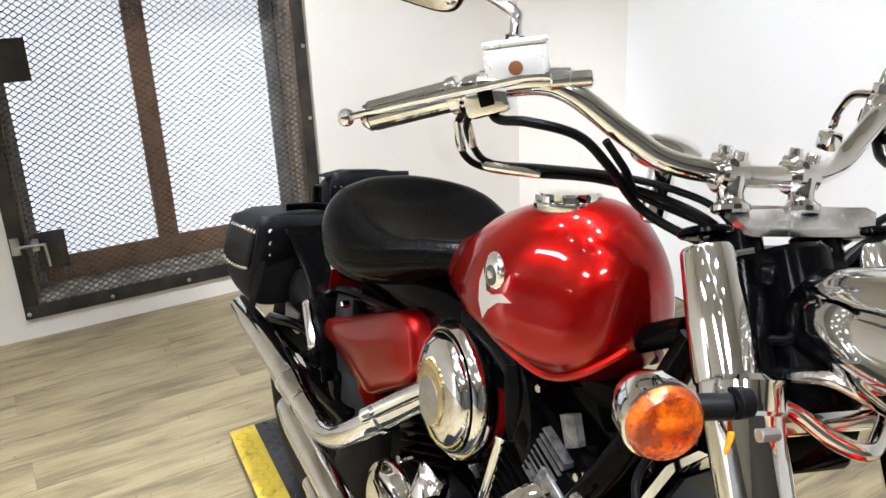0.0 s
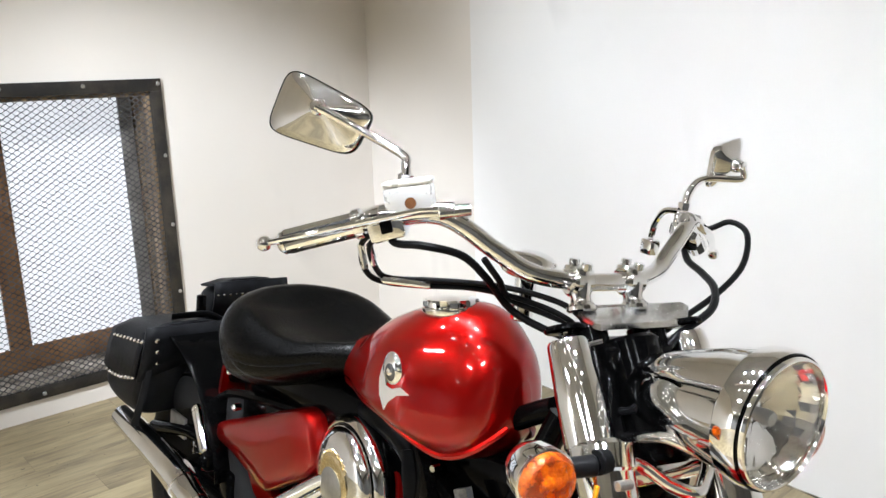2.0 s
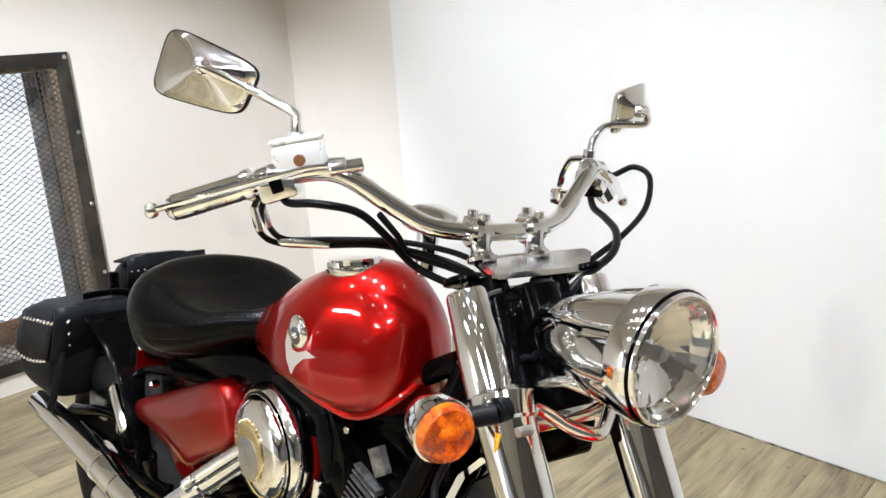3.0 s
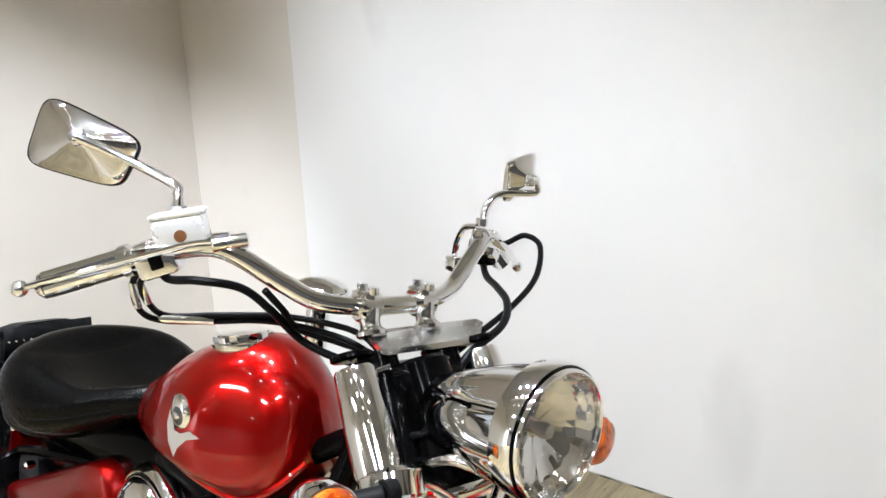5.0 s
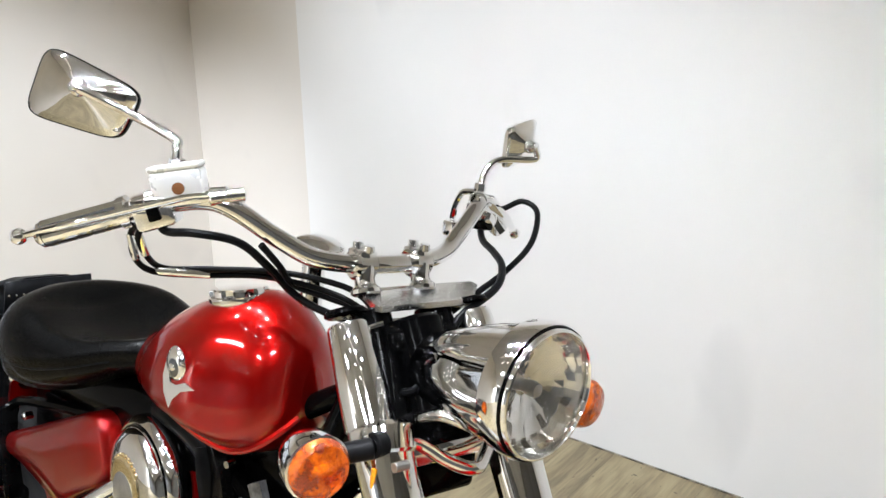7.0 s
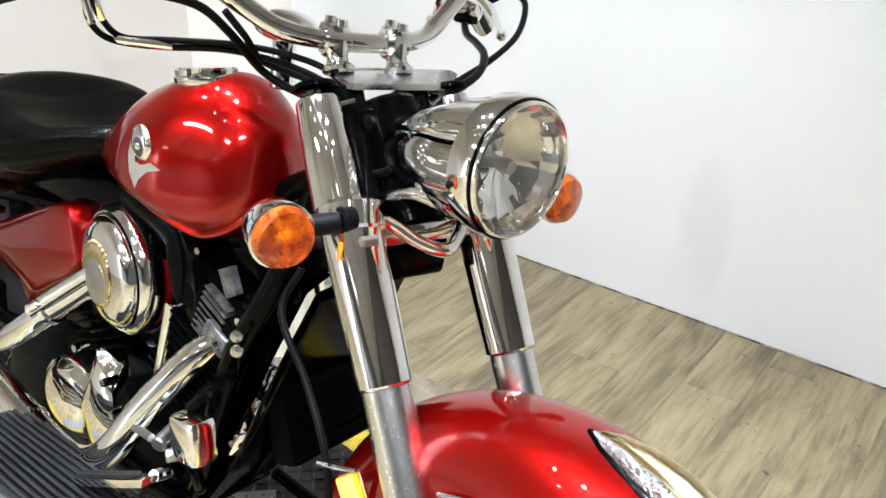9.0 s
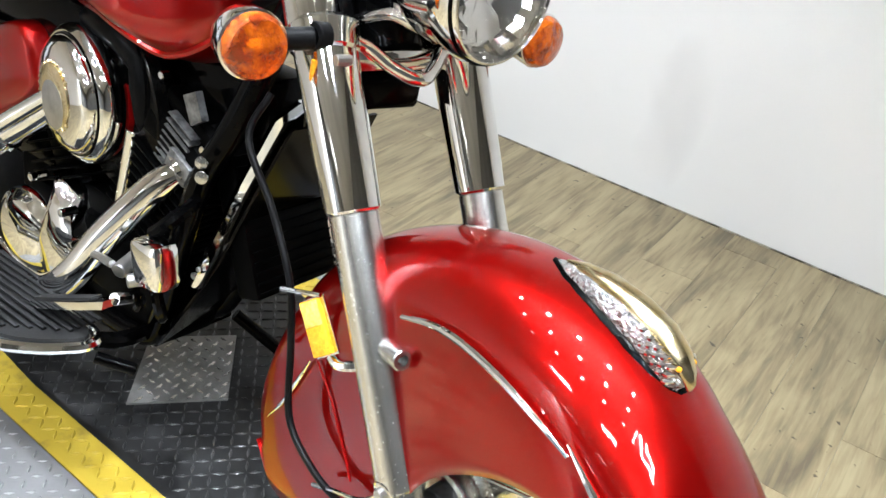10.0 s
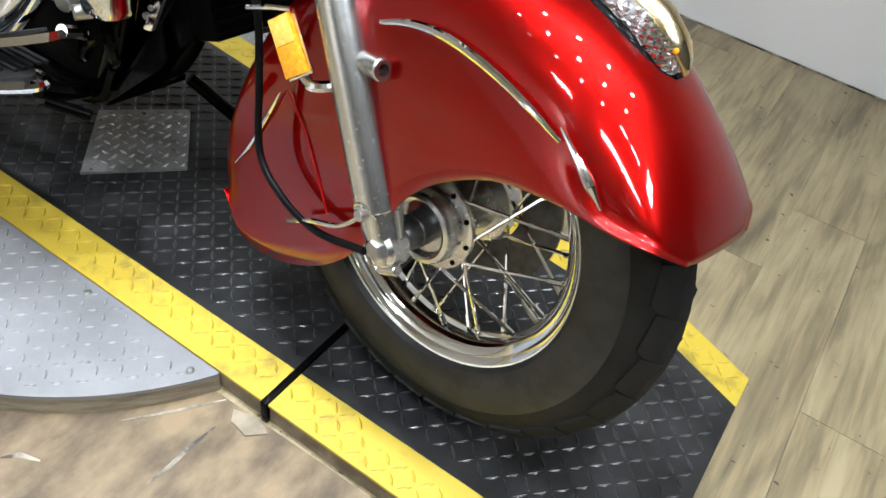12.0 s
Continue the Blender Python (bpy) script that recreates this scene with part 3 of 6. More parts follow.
def turntable():
    cx, cy, r = DISC
    t = thing("turntable", pose(cx, cy, 0), "round silver tread-plate turntable on a plywood base", "turntable")

    def half(y_edge, sign):
        pts = []
        n = 120
        for k in range(n):
            a = 2 * math.pi * k / n
            pts.append((cx + r * math.cos(a), cy + r * math.sin(a)))
        keep = [q for q in pts if sign * (q[1] - y_edge(q[0])) > 0.002]
        keep.sort(key=lambda q: sign * -q[0])
        a, b = keep[0], keep[-1]
        return keep + [(x, y_edge(x) + sign * 0.002) for x in np.linspace(b[0], a[0], 9)]
    inv = Matrix.Translation((-cx, -cy, 0))
    for edge, sign, k in ((near_edge, -1, 0.997), (far_edge, 1, 1.17)):
        poly = half(edge, sign)
        part("base", prism([(cx + (x - cx) * k, max(edge(x) + 0.003, cy + (y - cy) * k) if sign > 0 else cy + (y - cy) * k) for x, y in poly], 0.0, PT - 0.0085), PLYWOOD, t, "plywood base edge", inv, False)
        pl = part("top_plate", prism(poly, PT - 0.008, PT - 0.001), PLATE_STEEL, t, "silver tread plate", inv, False)
        ins = lambda x, y, e=edge, s=sign: math.hypot(x - cx, y - cy) < r - 0.014 and s * (y - e(x)) > 0.014
        tagged(part("tread_pattern", treads(cx - r, cx + r, cy - r, cy + r, ins, 0.0235, PT - 0.001, 0.0022), TREAD_SILVER, pl, "", inv, False), kind="stuff")
    for x, y in ((-0.4415, -0.4646), (-0.2138, -0.472)):
        part("screw", lathe([(0.006, 0), (0.006, 0.002), (0.004, 0.004), (0, 0.0045)], 10, inv @ Matrix.Translation((x, y, PT - 0.001))), STEEL, t)


turntable()

# ---- the motorcycle: its body frame and its steering frame
BODY = pose(0.0302, -0.2227, 0.0256, -7.713, 1.486, -0.944)
STEER = pose(0.0536, -0.2648, 0.3506, -8.156, 2.411, -13.919)
bike = thing("motorcycle", BODY, "red cruiser motorcycle with chrome trim and black leather saddlebags", "motorcycle")
SB = BODY.inverted() @ STEER
R_RIM = 0.196
# the wheel sits a little off the fork's middle and turned on its axle
WB = SB @ Matrix.Translation((0, -0.105, 0.003)) @ Matrix.Rotation(radians(4.5), 4, "Z") @ Matrix.Translation((0, 0.126, 0))


def sp(name, geo, mat, parent=None, label="", **kw):
    """A part given in the steering frame."""
    return part(name, geo, mat, parent or bike, label, SB, **kw)


def wp(name, geo, mat, parent=None, label="", **kw):
    """A part given in the wheel frame."""
    return part(name, geo, mat, parent or bike, label, WB, **kw)


def bp(name, geo, mat, parent=None, label="", **kw):
    """A part given in the body frame."""
    return part(name, geo, mat, parent or bike, label, **kw)


AXIS_Y = Matrix.Rotation(radians(90), 4, "X")  # turns z into -y


BRAKE_DISC = surface("dark_disc_steel", (0.05, 0.05, 0.05), (0.12, 0.12, 0.12), (0.3, 0.45), 0.7, 30, 200)


# front wheel
def wheel():
    crown = [(0.262, -0.041), (0.280, -0.036), (0.298, -0.025), (0.310, -0.012), (0.315, 0.0), (0.310, 0.012), (0.298, 0.025), (0.280, 0.036), (0.262, 0.041)]
    t = wp("front_tyre", lathe(crown + [(0.25, 0.03), (0.25, -0.03)], 72, AXIS_Y, True), RUBBER, None, "black front tyre with block tread")
    for q in (1, -1):
        wall = [(0.263, 0.0415), (0.255, 0.0445), (0.240, 0.0465), (0.222, 0.0455), (0.206, 0.041), (R_RIM + 0.002, 0.031), (R_RIM - 0.004, 0.026), (0.24, 0.028)]
        wp("sidewall", lathe([(r, q * h) for r, h in wall], 72, AXIS_Y, True), SIDEWALL, t, "grey-black tyre sidewall")
    # tread blocks
    poly = [(-0.029, -0.016), (0.020, -0.016), (0.028, -0.004), (0.029, 0.016), (0.004, 0.013), (-0.028, 0.016)]
    blocks = [as_mesh("tread_block", *prism([(x, s * y) for x, y in poly], -0.006, 0.0013), RUBBER, False) for s in (1, -1)]
    for k in range(31):
        a0 = 2 * math.pi * k / 31
        for i, s in enumerate((-1, 1)):
            m = Matrix.Rotation(-(a0 + (0.1 if s > 0 else 0)), 4, "Y") @ Matrix.Translation((0, s * 0.0225, 0.2985)) @ Matrix.Rotation(radians(s * -44), 4, "X") @ Matrix.Rotation(radians(s * 8), 4, "Z")
            ob = new("tread_block", blocks[i])
            ob.parent = t
            ob.matrix_local = WB @ m
    rim = [(R_RIM - 0.002, -0.031), (R_RIM + 0.002, -0.033), (R_RIM + 0.003, -0.030), (R_RIM - 0.006, -0.027), (R_RIM - 0.016, -0.022), (R_RIM - 0.024, -0.012), (R_RIM - 0.026, 0), (R_RIM - 0.024, 0.012), (R_RIM - 0.016, 0.022), (R_RIM - 0.006, 0.027), (R_RIM + 0.003, 0.030), (R_RIM + 0.002, 0.033), (R_RIM - 0.002, 0.031), (R_RIM - 0.012, 0.021), (R_RIM - 0.018, 0.008), (R_RIM - 0.018, -0.008), (R_RIM - 0.012, -0.021)]
    rm = wp("front_rim", lathe(rim, 72, AXIS_Y, True), CHROME, None, "chrome wire-spoke rim")
    wp("pinstripe", lathe([(R_RIM + 0.003, 0.0315), (R_RIM + 0.009, 0.0358), (R_RIM + 0.0095, 0.0372), (R_RIM + 0.0025, 0.0330)], 72, AXIS_Y, True), WHITE_MARK, rm, "cream line round the rim")
    hub = [(0.012, -0.085), (0.03, -0.085), (0.032, -0.06), (0.032, -0.05), (0.052, -0.046), (0.054, -0.038), (0.036, -0.034), (0.03, -0.02), (0.03, 0.02), (0.036, 0.034), (0.062, 0.040), (0.061, 0.0455), (0.049, 0.047), (0.0475, 0.066), (0.045, 0.071), (0.040, 0.073), (0.036, 0.071), (0.033, 0.062), (0.012, 0.062)]
    h = wp("front_hub", lathe(hub, 36, AXIS_Y, True), ALU, None, "chrome hub with drilled flange")
    for k in range(10):
        a = 2 * math.pi * k / 10
        m = Matrix.Translation((0.0555 * math.cos(a), -0.0463, 0.054 * math.sin(a))) @ AXIS_Y
        wp("flange_hole", lathe([(0.0034, 0), (0.0034, 0.0012), (0, 0.0012)], 8, m), BLACK, h)
    wp("spacer", lathe([(0.012, 0.061), (0.0215, 0.061), (0.0215, 0.082), (0.020, 0.084), (0.020, 0.098), (0.0165, 0.104), (0.012, 0.104)], 24, AXIS_Y, True), BRAKE_DISC, h, "black axle seal")
    for k in range(36):
        side = 1 if k % 2 else -1
        cross = 1 if (k // 2) % 2 else -1
        a = 2 * math.pi * (k + 0.5) / 36
        b = a + cross * radians(38)
        p0 = (0.056 * math.cos(b), side * 0.042, 0.056 * math.sin(b))
        p1 = ((R_RIM - 0.026) * math.cos(a), side * 0.008, (R_RIM - 0.026) * math.sin(a))
        wp("spoke", rod(p0, p1, 0.0023, 6), CHROME, rm)
        d = (Vector(p0) - Vector(p1)).normalized()
        wp("nipple", rod(Vector(p1), Vector(p1) + d * 0.018, 0.0038, 6), CHROME, rm)
    # brake disc on the left
    wp("brake_disc", lathe([(0.06, 0.058), (0.118, 0.058), (0.118, 0.063), (0.06, 0.063)], 48, AXIS_Y.inverted(), True), BRAKE_DISC, None, "dark steel brake disc")
    sp("axle", join(rod((0, -0.118, 0), (0, 0.115, 0), 0.009), lathe([(0, 0), (0.0135, 0), (0.0135, 0.009), (0.011, 0.012), (0, 0.012)], 6, Matrix.Translation((0, -0.114, 0)) @ AXIS_Y)), STEEL, None, "front axle bolt")


wheel()


# deep valanced front fender
def fender():
    phi = [33, 40, 50, 62, 76, 92, 108, 125, 145, 165, 183, 196, 203.5]
    qx = [0.294, 0.276, 0.24, 0.175, 0.105, 0.045, 0.006, -0.028, -0.065, -0.12, -0.20, -0.27, -0.3205]
    qz = [0.192, 0.203, 0.200, 0.192, 0.168, 0.122, 0.07, -0.012, -0.075, -0.13, -0.178, -0.190, -0.1463]
    rc = [0.356, 0.359, 0.361, 0.358, 0.350, 0.339, 0.332, 0.332, 0.338, 0.346, 0.354, 0.356, 0.352]
    wd = [0.050, 0.080, 0.093, 0.098, 0.098, 0.098, 0.098, 0.098, 0.098, 0.098, 0.098, 0.098, 0.097]
    idx = list(range(len(phi)))
    secs = []
    n = 60
    for i in range(n + 1):
        s = i / n * (len(phi) - 1)
        f, r = spline(idx, phi, s), spline(idx, rc, s)
        P = Vector((r * math.cos(radians(f)), 0, r * math.sin(radians(f))))
        Q = Vector((spline(idx, qx, s), 0, spline(idx, qz, s)))
        d = Q - P
        L = d.length
        d = d.normalized()
        rad_in = -Vector((math.cos(radians(f)), 0, math.sin(radians(f))))
        dd = min(0.085 - 0.06 * min(1.0, max(0.0, (f - 150) / 40)), L * 0.9)
        half = []
        w = spline(idx, wd, s)
        for k in range(1, 11):
            u = math.pi / 2 * k / 10
            half.append((w * math.sin(u) ** 0.92, rad_in.lerp(d, min(1, k / 10)).normalized() * dd * (1 - math.cos(u))))
        end = half[-1][1]
        for k in range(1, 9):
            t = k / 8
            half.append((w + 0.008 * math.sin(t * math.pi / 2), end.lerp(d * L, t)))
        sec = [P + o + Vector((0, -y, 0)) for y, o in half[::-1]] + [P] + [P + o + Vector((0, y, 0)) for y, o in half]
        secs.append(sec)
    geo = loft(secs, closed=False, caps=False)
    ob = sp("front_fender", geo, RED, None, "red valanced front fender", sharp=60)
    so = ob.modifiers.new("thickness", "SOLIDIFY")
    so.thickness, so.offset = 0.003, -1

    return ob


fender_ob = fender()


# chrome pinstripe mouldings on the fender flank
def polar(deg, r, y):
    return Vector((r * math.cos(radians(deg)), y, r * math.sin(radians(deg))))


for side in (-1, 1):
    sp("fender_moulding", tube([polar(a, r, side * y) for a, r, y in ((110, 0.250, 0.104), (100, 0.258, 0.104), (90, 0.264, 0.104), (78, 0.270, 0.104), (67, 0.279, 0.104), (57.5, 0.291, 0.103))], [0.0025, 0.004, 0.0045, 0.0045, 0.004, 0.002], 8), CHROME, fender_ob, "slim chrome side moulding")
    sp("fender_moulding", tube([polar(a, r, side * y) for a, r, y in ((59.5, 0.298, 0.102), (54, 0.300, 0.103), (49, 0.303, 0.103), (44.5, 0.306, 0.103))], [0.0015, 0.0035, 0.0055, 0.001], 8), CHROME, fender_ob, "slim chrome side moulding")

    sp("fender_moulding", tube([(-0.302, side * 0.1045, -0.086), (-0.272, side * 0.105, -0.036), (-0.243, side * 0.105, 0.03), (-0.228, side * 0.104, 0.07)], [0.001, 0.003, 0.003, 0.001], 8), CHROME, fender_ob, "slim chrome side moulding")
    sp("panel_seam", tube([(-0.214, side * 0.1035, 0.079), (-0.171, side * 0.1045, 0.048), (-0.136, side * 0.1055, 0.011), (-0.104, side * 0.1058, -0.029)], 0.0016, 6), RED_PLAIN, fender_ob, "dark panel seam")

    # solid black strip stands for the shade between fork leg and fender
    sp("fork_recess", loft([[(-0.006 - 0.665 * z + 0.018, side * 0.09, z), (-0.006 - 0.665 * z + 0.033, side * 0.09, z), (-0.006 - 0.665 * z + 0.032, side * 0.1075, z), (-0.006 - 0.665 * z + 0.018, side * 0.1085, z)] for z in (0.085, 0.14, 0.19, 0.24)]), BLACK, fender_ob, "black strip standing for the shade behind the fork leg", smooth=False)


# fork legs
def fork_point(z, y):
    return Vector((-0.006 - 0.665 * z, y, z))


def fork(side):
    y = side * 0.099
    leg = sp("fork_slider", join(rod(fork_point(0.03, y), fork_point(0.30, y), 0.0285, 24, 0.004), rod(fork_point(-0.022, y), fork_point(0.04, y), 0.022, 20, 0.004, 0.027)), ALU, None, "polished aluminium fork slider")
    sp("axle_clamp", join(rod((-0.002, y - 0.017, -0.004), (-0.002, y + 0.017, -0.004), 0.025, 24, 0.005), rod((0.004, y - 0.010, -0.03), (0.03, y - 0.010, -0.012), 0.007, 12)), ALU, leg)
    sp("brake_boss", join(lathe([(0.006, 0.0), (0.0125, 0.0), (0.0125, 0.052), (0.011, 0.054), (0.0065, 0.054), (0.0065, 0.03)], 20, frame_to(fork_point(0.178, y) + Vector((0.012, 0, 0.0)), fork_point(0.178, y) + Vector((0.07, -0.012, 0.018)))), lathe([(0.0, 0), (0.006, 0), (0.006, 0.002), (0.0, 0.002)], 12, frame_to(fork_point(0.18, y - 0.0), fork_point(0.178, y - 0.1)) @ Matrix.Translation((0, 0, 0.02)))), ALU, leg)
    sp("fork_cover", join(lathe([(0.0295, 0), (0.0325, 0.003), (0.034, 0.06), (0.0365, 0.19), (0.033, 0.195)], 32, frame_to(fork_point(0.298, y), fork_point(0.46, y)))), CHROME, None, "chrome fork cover")
    sp("fork_shroud", lathe([(0.029, 0), (0.032, 0.004), (0.0305, 0.06), (0.0265, 0.130), (0.024, 0.134)], 32, frame_to((-0.328, side * 0.102, 0.468), (-0.412, side * 0.102, 0.592))), CHROME, None, "chrome upper fork shroud")
    sp("shroud_clamp", lathe([(0.024, 0), (0.027, 0.002), (0.027, 0.006), (0.024, 0.009), (0, 0.009)], 28, frame_to((-0.408, side * 0.102, 0.588), (-0.417, side * 0.102, 0.604))), BLACK, None, "black fork clamp")


for side in (-1, 1):
    fork(side)


# ---- lamps
def aim(c, d):
    return Matrix.Translation(c) @ Vector(d).to_track_quat("Z", "Y").to_matrix().to_4x4()


def headlight():
    m = aim((-0.166, 0.008, 0.561), (1, 0.085, 0.02)) @ Matrix.Diagonal((0.97, 0.97, 1, 1))
    shell = [(0, -0.207), (0.018, -0.2055), (0.034, -0.198), (0.046, -0.182), (0.054, -0.155), (0.063, -0.115), (0.0722, -0.07), (0.0785, -0.032), (0.0792, -0.030), (0.0812, -0.029), (0.0828, -0.016), (0.0825, -0.004), (0.0805, 0.001), (0.0785, -0.001), (0.074, -0.032), (0.03, -0.068), (0, -0.07)]
    body, quads = lathe(shell, 56, m)
    # the tail swings back and down towards the steering head
    body = [v + Vector((0, 0.05, -0.16)) * max(0.0, -0.19 - v.x) for v in body]
    h = sp("headlight_shell", (body, quads), CHROME, None, "bullet-shaped chrome headlight shell", sharp=25)
    sp("seal_ring", lathe([(0.0788, -0.002), (0.0808, 0.0005), (0.0800, 0.0035), (0.0780, 0.0032)], 56, m, True), BLACK, h, "black rubber seal")
    sp("bezel", lathe([(0.0784, 0.000), (0.0784, 0.005), (0.0770, 0.0085), (0.0745, 0.0092), (0.0725, 0.006), (0.0725, -0.002)], 56, m, True), CHROME, h)
    # facetted reflector: stepped segments round the bowl
    segs, rings = 40, [(0.0730, 0.002), (0.069, -0.007), (0.064, -0.016), (0.060, -0.017), (0.046, -0.023), (0.030, -0.028), (0.013, -0.031), (0.0, -0.031)]
    verts, faces = [], []
    for i, (r, h0) in enumerate(rings):
        for k in range(segs):
            a = 2 * math.pi * k / segs
            d = (0.0028 if k % 2 else 0.0) if i < 3 else 0.0012 * ((k // 5 + i // 2) % 2)
            verts.append(m @ Vector((r * math.cos(a), r * math.sin(a), h0 - d * r / 0.07)))
    for i in range(len(rings) - 1):
        for k in range(segs):
            k2 = (k + 1) % segs
            faces.append((i * segs + k, i * segs + k2, (i + 1) * segs + k2, (i + 1) * segs + k))
    sp("reflector", (verts, faces), CHROME, h, "facetted mirror reflector", smooth=False)
    gl = sp("lens", lathe([(0.0728, 0.003), (0.064, 0.0075), (0.052, 0.0115), (0.03, 0.0145), (0.0, 0.0155)], 40, m), GLASS, h, "clear glass lens")
    gl.visible_shadow = False
    sp("bulb_shield", lathe([(0, -0.008), (0.008, -0.009), (0.010, -0.018), (0.007, -0.032), (0, -0.032)], 16, m), STEEL, h)
    sp("mount_bracket", join(tube([(-0.33, -0.05, 0.475), (-0.30, -0.055, 0.49), (-0.265, -0.05, 0.505), (-0.235, -0.03, 0.50)], 0.007), tube([(-0.33, 0.05, 0.475), (-0.30, 0.055, 0.49), (-0.265, 0.05, 0.505), (-0.235, 0.03, 0.50)], 0.007)), CHROME, h, "chrome headlight bracket")


headlight()


def signal(side):
    c = Vector((-0.289, side * 0.201 + (0.024 if side > 0 else 0), 0.464 + (0.006 if side > 0 else 0)))
    m = aim(c, (1, side * 0.08, 0.0)) @ Matrix.Diagonal((0.9, 0.9, 0.95, 1))
    s = sp("turn_signal", lathe([(0, -0.05), (0.015, -0.049), (0.03, -0.04), (0.0385, -0.022), (0.041, 0), (0.0415, 0.006), (0.039, 0.007)], 32, m), CHROME, None, "chrome turn signal with amber lens")
    sp("signal_lens", lathe([(0.039, 0.004), (0.0385, 0.014), (0.034, 0.021), (0.02, 0.0255), (0, 0.0265)], 32, m), AMBER, s, "amber lens").visible_shadow = False
    sp("lens_core", lathe([(0, -0.01), (0.007, -0.01), (0.009, 0.006), (0.006, 0.013), (0, 0.015)], 16, m), AMBER_FLAT, s)
    sp("signal_stalk", join(rod(c + Vector((-0.012, -side * 0.035, 0)), (-0.288, side * 0.128, 0.470), 0.0125, 16), rod((-0.288, side * 0.128, 0.473), (-0.289, side * 0.112, 0.473), 0.015, 16)), HOSE, s, "black rubber stalk")


for side in (-1, 1):
    signal(side)
sp("light_bar", tube([(-0.288, -0.128, 0.472), (-0.288, -0.10, 0.472), (-0.287, -0.062, 0.463), (-0.266, -0.030, 0.443), (-0.25, 0, 0.435), (-0.266, 0.030, 0.443), (-0.287, 0.062, 0.463), (-0.288, 0.10, 0.472), (-0.288, 0.128, 0.472)], 0.0088, 12), CHROME, None, "chrome lamp bar")
yoke = sp("lower_yoke", join(box(-0.352, -0.285, -0.075, 0.075, 0.43, 0.458, 0.008), rod(fork_point(0.445, -0.099), fork_point(0.478, -0.095), 0.040, 28, 0.006), rod(fork_point(0.445, 0.099), fork_point(0.478, 0.095), 0.040, 28, 0.006)), CHROME, None, "chrome lower fork yoke")
for side in (-1, 1):
    sp("pinch_bolt", rod((-0.262, side * 0.115, 0.455), (-0.262, side * 0.095, 0.455), 0.006, 10), STEEL, yoke)
    sp("side_reflector", box(-0.281, -0.275, side * 0.131 - 0.002, side * 0.131 + 0.002, 0.426, 0.45, 0.0015), AMBER_FLAT, yoke, "narrow amber reflector")
sp("horn_cover", box(-0.365, -0.300, -0.05, 0.05, 0.375, 0.428, 0.008), BLACK, None, "black horn bracket under the yoke")
sp("upper_yoke", loft([[(-0.458, -0.046, z + 0.003), (-0.450, -0.052, z), (-0.405, -0.062, z - 0.003), (-0.398, -0.055, z - 0.004), (-0.398, 0.094, z - 0.004), (-0.405, 0.104, z - 0.003), (-0.448, 0.148, z), (-0.458, 0.142, z + 0.003)] for z in (0.596, 0.604)]), ALU, None, "flat bright upper yoke cover", smooth=False)
sp("steering_head", join(rod((-0.31, 0, 0.44), (-0.405, 0, 0.575), 0.04), box(-0.43, -0.375, -0.06, 0.06, 0.50, 0.575, 0.01)), BLACK, None, "black steering head")
for side in (-1, 1):
    sp("inner_tube", rod((-0.345, side * 0.055, 0.45), (-0.43, side * 0.05, 0.585), 0.026), BLACK, None, "black fork stanchion")
sp("wire_loom", tube([(-0.40, -0.02, 0.575), (-0.385, -0.035, 0.53), (-0.365, -0.045, 0.50), (-0.345, -0.03, 0.47), (-0.32, -0.01, 0.45)], 0.006, 8), HOSE, None, "black wiring")
sp("wire_loom", tube([(-0.42, -0.055, 0.57), (-0.40, -0.07, 0.54), (-0.36, -0.05, 0.50), (-0.30, -0.02, 0.53)], 0.005, 8), HOSE, None, "black wiring")
sp("chrome_clip", tube([(-0.352, -0.055, 0.49), (-0.372, -0.06, 0.505), (-0.388, -0.055, 0.49), (-0.392, -0.05, 0.468)], 0.0035, 8), CHROME, None, "bright wire clip")
sp("tie_strap", tube([(-0.455, -0.07, 0.575), (-0.43, -0.085, 0.562), (-0.40, -0.08, 0.572), (-0.385, -0.06, 0.582)], 0.0035, 6), CHROME, None, "bright cable retainer")

